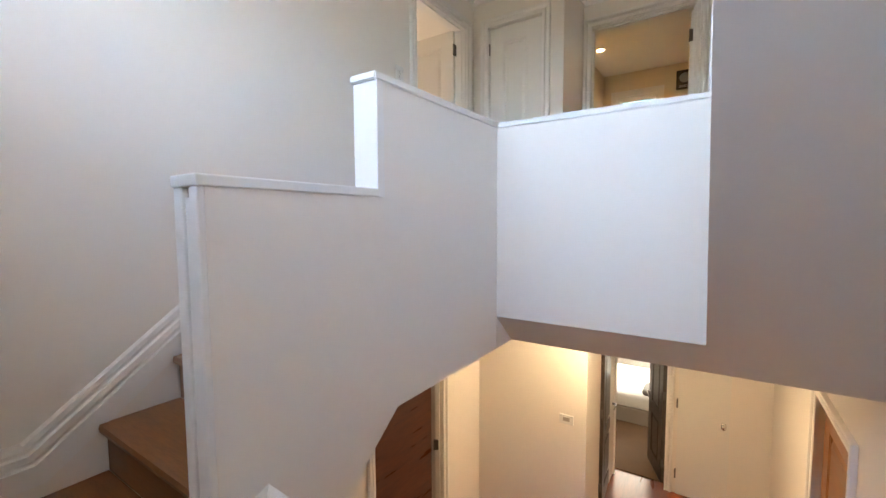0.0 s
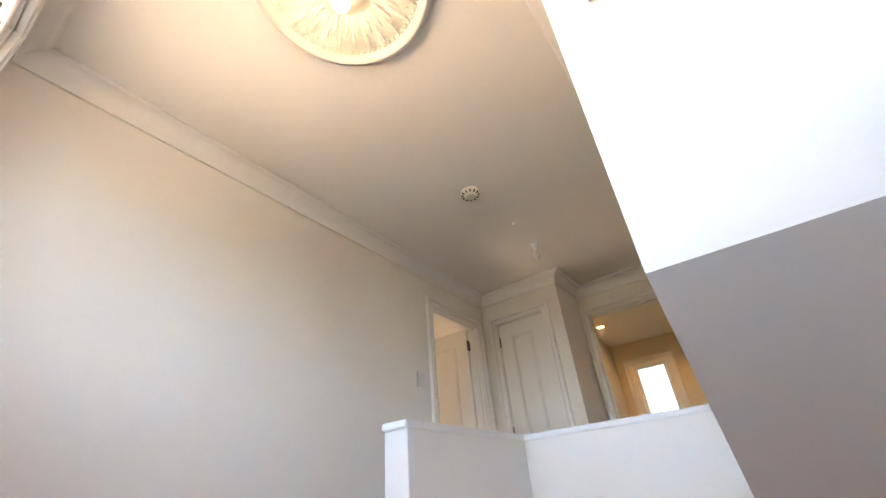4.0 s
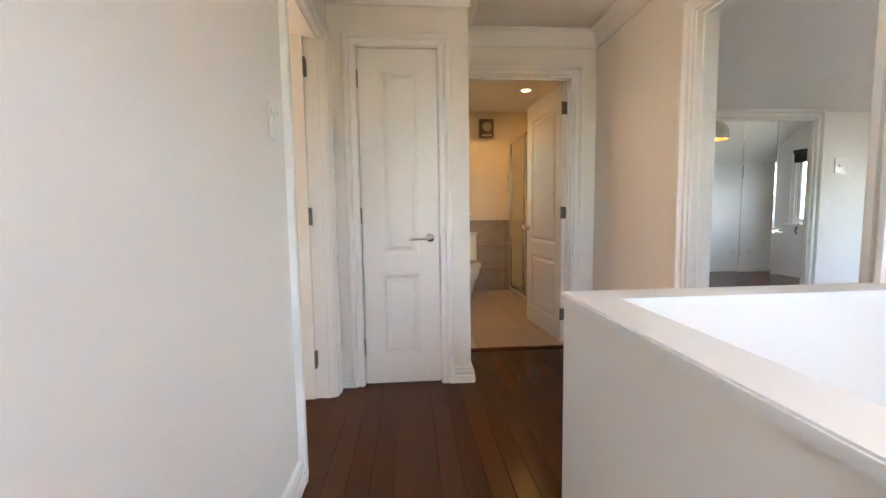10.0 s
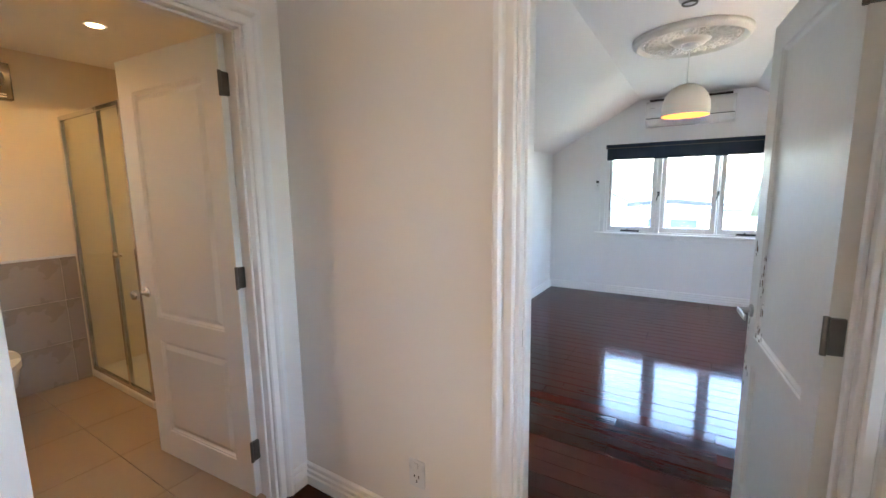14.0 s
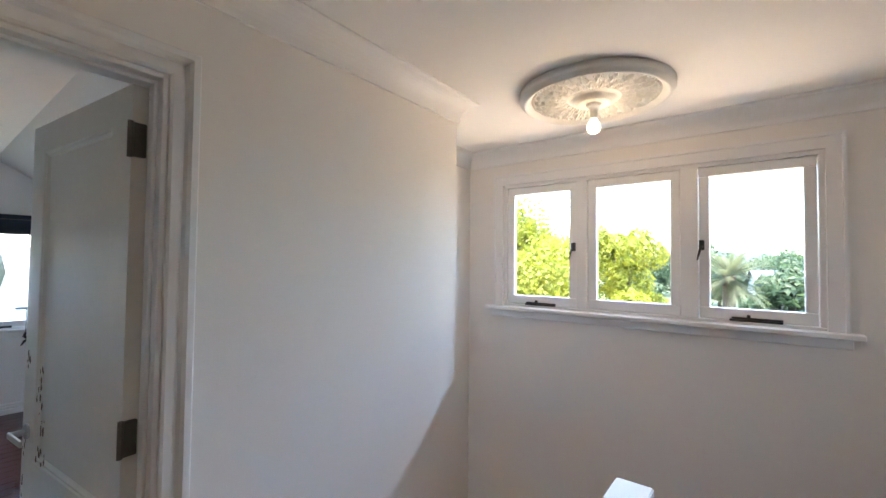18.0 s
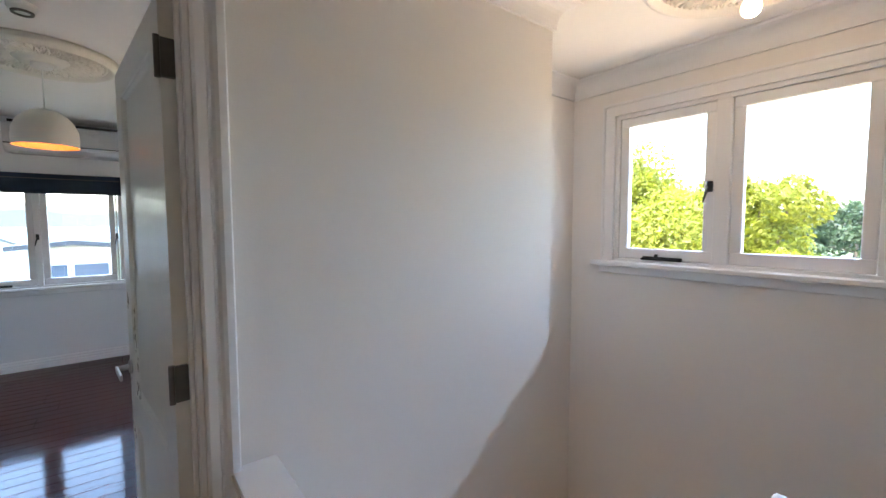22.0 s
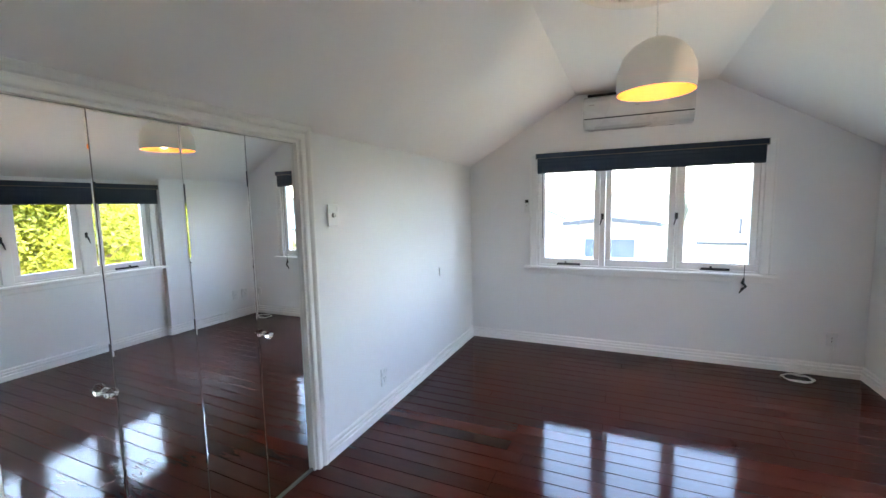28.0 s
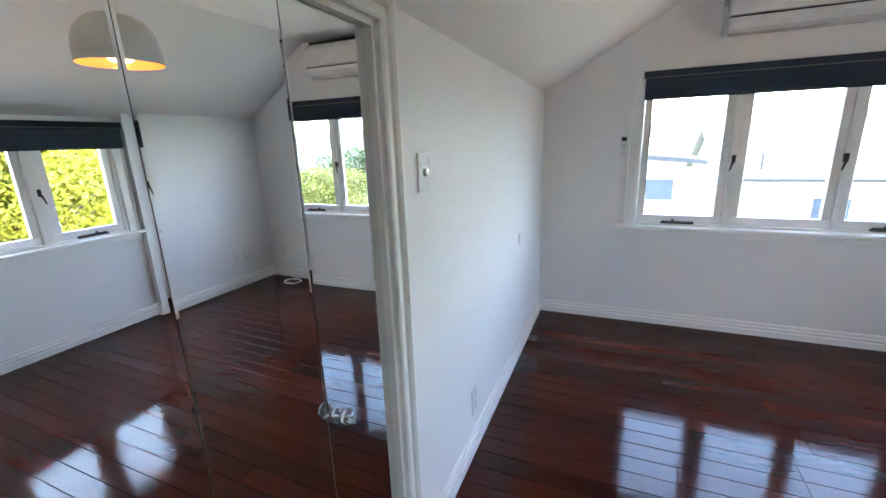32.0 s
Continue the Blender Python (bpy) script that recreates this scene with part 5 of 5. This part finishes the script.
def tree(name, m, height, spread, clumps, leaves, size, material, seed, label, low=0.3):
    root = thing(name, m, label, "tree")
    r = random.Random(seed)
    th = height * low
    part("trunk", tube([(0, 0, 0), (0.1, 0.05, th * 0.5), (0.0, 0.1, th), (0.1, 0.0, height * 0.55)], [0.05 * height, 0.04 * height, 0.034 * height, 0.012 * height], 10), M_BARK, root, smooth=True)
    centres = []
    for i in range(clumps):
        a, q = r.uniform(0, 6.283), math.sqrt(r.random())
        zz = r.random()
        env = math.sin(math.pi * (0.18 + 0.72 * zz)) ** 0.8
        centres.append((q * spread * env * math.cos(a), q * spread * env * math.sin(a), height * (low + (0.94 - low) * zz), spread * r.uniform(0.18, 0.3)))
    limbs = bmesh.new()
    for c in centres[:: max(1, clumps // 12)]:
        tube([(0, 0.08, th * 0.9), (c[0] * 0.5, c[1] * 0.5, (th + c[2]) / 2 + 0.1), c[:3]], [0.02 * height, 0.012 * height, 0.004 * height], 6, limbs)
    part("limbs", limbs, M_BARK, root)
    crown_mesh("crown", material, root, centres, leaves, size, seed)
    return root


tree("lime_tree", pose(8.0, -7.5, GZ), 6.55, 4.3, 70, 120000, 0.062, M_LEAF, 3, "large tree with bright yellow-green leaves outside the window")
tree("lime_tree", pose(4.3, -9.2, GZ), 5.9, 2.3, 30, 30000, 0.07, M_LEAF, 8, "smaller yellow-green tree behind the large one", 0.25)
tree("bush_tree", pose(24.0, -9.2, GZ), 2.75, 4.3, 34, 16000, 0.1, M_LEAF3, 17, "rounded green tree by the bay", 0.2)
tree("garden_tree", pose(16.0, 9.0, GZ), 4.3, 1.3, 14, 5000, 0.08, M_LEAF, 21, "small yellow-green shrub beside the neighbour's house", 0.2)
for i, (x, y, h, s) in enumerate([(-14, -46, 4.2, 5), (-6, -60, 4.8, 6), (4, -52, 4.0, 5), (9, -66, 5.2, 6), (14, -48, 4.4, 5), (20, -70, 6.5, 7), (-2, -42, 3.6, 4), (-24, -58, 5.5, 7), (28, -60, 5.5, 6), (0, -85, 5.6, 8), (-12, -90, 6, 9), (12, -95, 6.5, 9), (45, -48, 3.6, 6), (60, -30, 3.0, 6)]):
    tree("far_tree", pose(x, y, GZ), h * 1.22, s, 16, 2600, 0.34, M_LEAF2, 40 + i, "dark green park tree in the distance", 0.15)

palm = thing("palm_tree", pose(2.0, -27.0, GZ), "date palm with long arching fronds", "palm tree")
part("trunk", tube([(0, 0, 0), (0.05, 0, 1.2), (0, 0, 4.2)], [0.42, 0.34, 0.36], 12), mat("palm_bark", (0.04, 0.03, 0.02), 0.9, var=0.3, scale=4, bump=0.5, bump_scale=14), palm)
rp = random.Random(6)
verts, faces = [], []
for i in range(90):
    a, lift = rp.uniform(0, 6.283), rp.uniform(-0.75, 1.5)
    length = rp.uniform(1.9, 2.5)
    d = Vector((math.cos(a), math.sin(a), 0))
    side = Vector((-d.y, d.x, 0))
    pts = []
    for k in range(15):
        s = k / 14
        pts.append(Vector((0, 0, 3.95)) + d * length * s * math.cos(lift * (1 - s * 0.35)) + Vector((0, 0, length * (math.sin(lift) * s - 0.26 * s * s))))
    for k in range(1, 15):
        w = 0.36 * math.sin(math.pi * (0.1 + 0.85 * k / 14))
        for sgn in (-1, 1):
            for h in (0.0, 0.5):
                base = pts[k - 1].lerp(pts[k], h)
                tip = base + side * sgn * w + (pts[k] - pts[k - 1]) * 1.6 + Vector((0, 0, -0.18 * w))
                n0 = len(verts)
                verts += [tuple(base), tuple(base + (pts[k] - pts[k - 1]) * 0.35), tuple(tip)]
                faces.append((n0, n0 + 1, n0 + 2))
me = bpy.data.meshes.new("fronds")
me.from_pydata(verts, [], faces)
me.materials.append(M_PALM)
fo = new("fronds", me)
fo.parent = palm


def house(name, m, w, d, eaves, ridge_h, wall_m, roof_m, label, windows=()):
    """A gabled house: x along the ridge, its base at z = 0. windows: (side, u, z, width, height), sides y- or x-."""
    root = thing(name, m, label, "house")
    part("wall", box(-w / 2, w / 2, -d / 2, d / 2, 0, eaves), wall_m, root)
    part("gable", prism([(-d / 2, eaves), (d / 2, eaves), (0, ridge_h)], "x", -w / 2, w / 2), wall_m, root)
    o = 0.35
    k = (ridge_h - eaves) / (d / 2)
    for s in (-1, 1):
        part("roof", prism([(s * (d / 2 + o), eaves - o * k + 0.02), (s * (d / 2 + o), eaves - o * k + 0.12), (0, ridge_h + 0.12), (0, ridge_h + 0.02)], "x", -w / 2 - o, w / 2 + o), roof_m, root)
    part("gutter", box(-w / 2 - o, w / 2 + o, -d / 2 - o - 0.1, -d / 2 - o, eaves - o * k, eaves - o * k + 0.1), M_ROOF2, root)
    bm = bmesh.new()
    for z in [0.2 * i for i in range(1, int(eaves / 0.2))]:
        box(-w / 2 - 0.012, w / 2 + 0.012, -d / 2 - 0.012, d / 2 + 0.012, z, z + 0.012, 0, bm)
    part("weatherboards", bm, wall_m, root)
    for side, u, z, ww, hh in windows:
        if side == "y-":
            fr, pn = box(u - ww / 2 - 0.07, u + ww / 2 + 0.07, -d / 2 - 0.04, -d / 2, z - 0.07, z + hh + 0.07), box(u - ww / 2, u + ww / 2, -d / 2 - 0.05, -d / 2 - 0.01, z, z + hh)
        else:
            fr, pn = box(-w / 2 - 0.04, -w / 2, u - ww / 2 - 0.07, u + ww / 2 + 0.07, z - 0.07, z + hh + 0.07), box(-w / 2 - 0.05, -w / 2 - 0.01, u - ww / 2, u + ww / 2, z, z + hh)
        win = part("window", fr, M_BOARD, root)
        part("pane", pn, M_PANE, win)
    return root


house("neighbour_house", pose(14.75, 4.82, GZ, 0, 0, 0), 3.2, 1.4, 4.17, 4.24, M_BOARD, M_ROOF2, "white weatherboard house with a low blue-grey roof", [("x-", 0.33, 3.36, 0.42, 0.45), ("x-", -0.3, 3.36, 0.6, 0.45)])
big = house("neighbour_house", pose(28.3, -1.75, GZ, 0, 0, -90), 5.8, 8.0, 2.9, 4.95, M_BOARD, M_ROOF, "pale house with a large light grey gabled roof", [("y-", 1.0, 1.0, 1.2, 1.0)])
part("flue", tube([(-1.45, -3.7, 3.0), (-1.45, -3.7, 3.85)], 0.06, 8), M_ROOF2, big, "thin grey flue pipe")
house("neighbour_house", pose(36.0, 12.0, GZ, 0, 0, 20), 9.0, 7.0, 2.9, 4.6, M_BOARD, M_ROOF, "far white house with a pale roof", [("x-", 0.0, 1.2, 1.2, 1.0)])
house("neighbour_house", pose(-4.0, -48.0, GZ, 0, 0, 10), 10.0, 7.0, 2.6, 4.2, M_BOARD, M_ROOF2, "distant house among the park trees", [])

# ---- boards and tiles ----


def boards(name, root_label, material, along, u0, u1, v0, v1, width, rng, cut=lambda u: (None, None), bevel=0.0014, gap=0.0013):
    """Floorboards that run along an axis, in random lengths. u runs across the boards, v along them; cut(u) may shorten a row."""
    root = tagged(new(name), root_label, "floor", kind="structure")
    shapes = {}
    u = u0
    while u < u1 - 0.01:
        w = min(width, u1 - u)
        a, b = cut(u + w / 2)
        a, b = v0 if a is None else a, v1 if b is None else b
        v = a
        while v < b - 0.01:
            length = rng.choice((0.9, 1.4, 1.9, 2.4))
            if b - v - length < 0.5:
                length = b - v
            key = (round(w, 4), round(length, 4))
            if key not in shapes:
                bm = box(gap, w - gap, 0.0003, length - 0.0003, -0.02, 0.0)
                top = [e for e in bm.edges if all(p.co.z > -0.001 for p in e.verts)]
                bmesh.ops.bevel(bm, geom=top, offset=bevel, segments=1, affect="EDGES")
                if along == "x":
                    bmesh.ops.transform(bm, matrix=Matrix(((0, 1, 0, 0), (1, 0, 0, 0), (0, 0, 1, 0), (0, 0, 0, 1))), verts=bm.verts)
                bmesh.ops.recalc_face_normals(bm, faces=bm.faces)
                me = bpy.data.meshes.new("floorboard")
                bm.to_mesh(me)
                bm.free()
                me.materials.append(material)
                shapes[key] = me
            ob = new("floorboard", shapes[key])
            ob.location = (u, v, rng.uniform(-0.0006, 0.0)) if along == "y" else (v, u, rng.uniform(-0.0006, 0.0))
            ob.rotation_euler = (0, rng.uniform(-0.005, 0.005), 0) if along == "y" else (rng.uniform(-0.003, 0.003), 0, 0)
            ob.parent = root
            v += length
        u += w
    return root


rng = random.Random(4)
boards("floor_hall", "dark brown polished timber boards on the landing", M_HALLFLOOR, "y", 0.0, XH, 2.885, 5.71, 0.0905, rng, cut=lambda u: (None, 5.16) if u < 0.80 else ((3.785, None) if u > 0.86 else (None, None)), bevel=0.0007, gap=0.0006)
boards("floor_bedroom", "glossy dark red mahogany boards in the bedroom", M_BEDFLOOR, "y", XH, 6.325, 2.62, 6.07, 0.102, rng, cut=lambda u: (3.845, 4.65) if u < 1.93 else ((3.74, None) if u < 2.45 else (None, None)))

tiles = tagged(new("floor_bathroom"), "large beige stone-look tiles on the bathroom floor", "floor", kind="structure")
bm = box(0.0015, 0.4835, 0.0015, 0.4945, -0.012, 0.0, 0.0015)
tile_me = bpy.data.meshes.new("tile")
bm.to_mesh(tile_me), bm.free()
tile_me.materials.append(M_TILE)
for i in range(4):
    for j in range(5):
        ob = new("tile", tile_me)
        ob.location, ob.parent = (0.45 + 0.485 * i, 5.725 + 0.496 * j, 0.004), tiles
tagged(part("tile_bed", box(0.45, 2.38, 5.72, 8.06, -0.022, -0.004), M_GROUT, kind="structure"), "cement bed under the bathroom tiles", "floor")
tagged(part("bath_threshold", box(0.862, 1.65, 5.71, 5.75, -0.022, 0.01, 0.003), M_HALLFLOOR, kind="structure"), "dark timber threshold strip at the bathroom", "threshold")
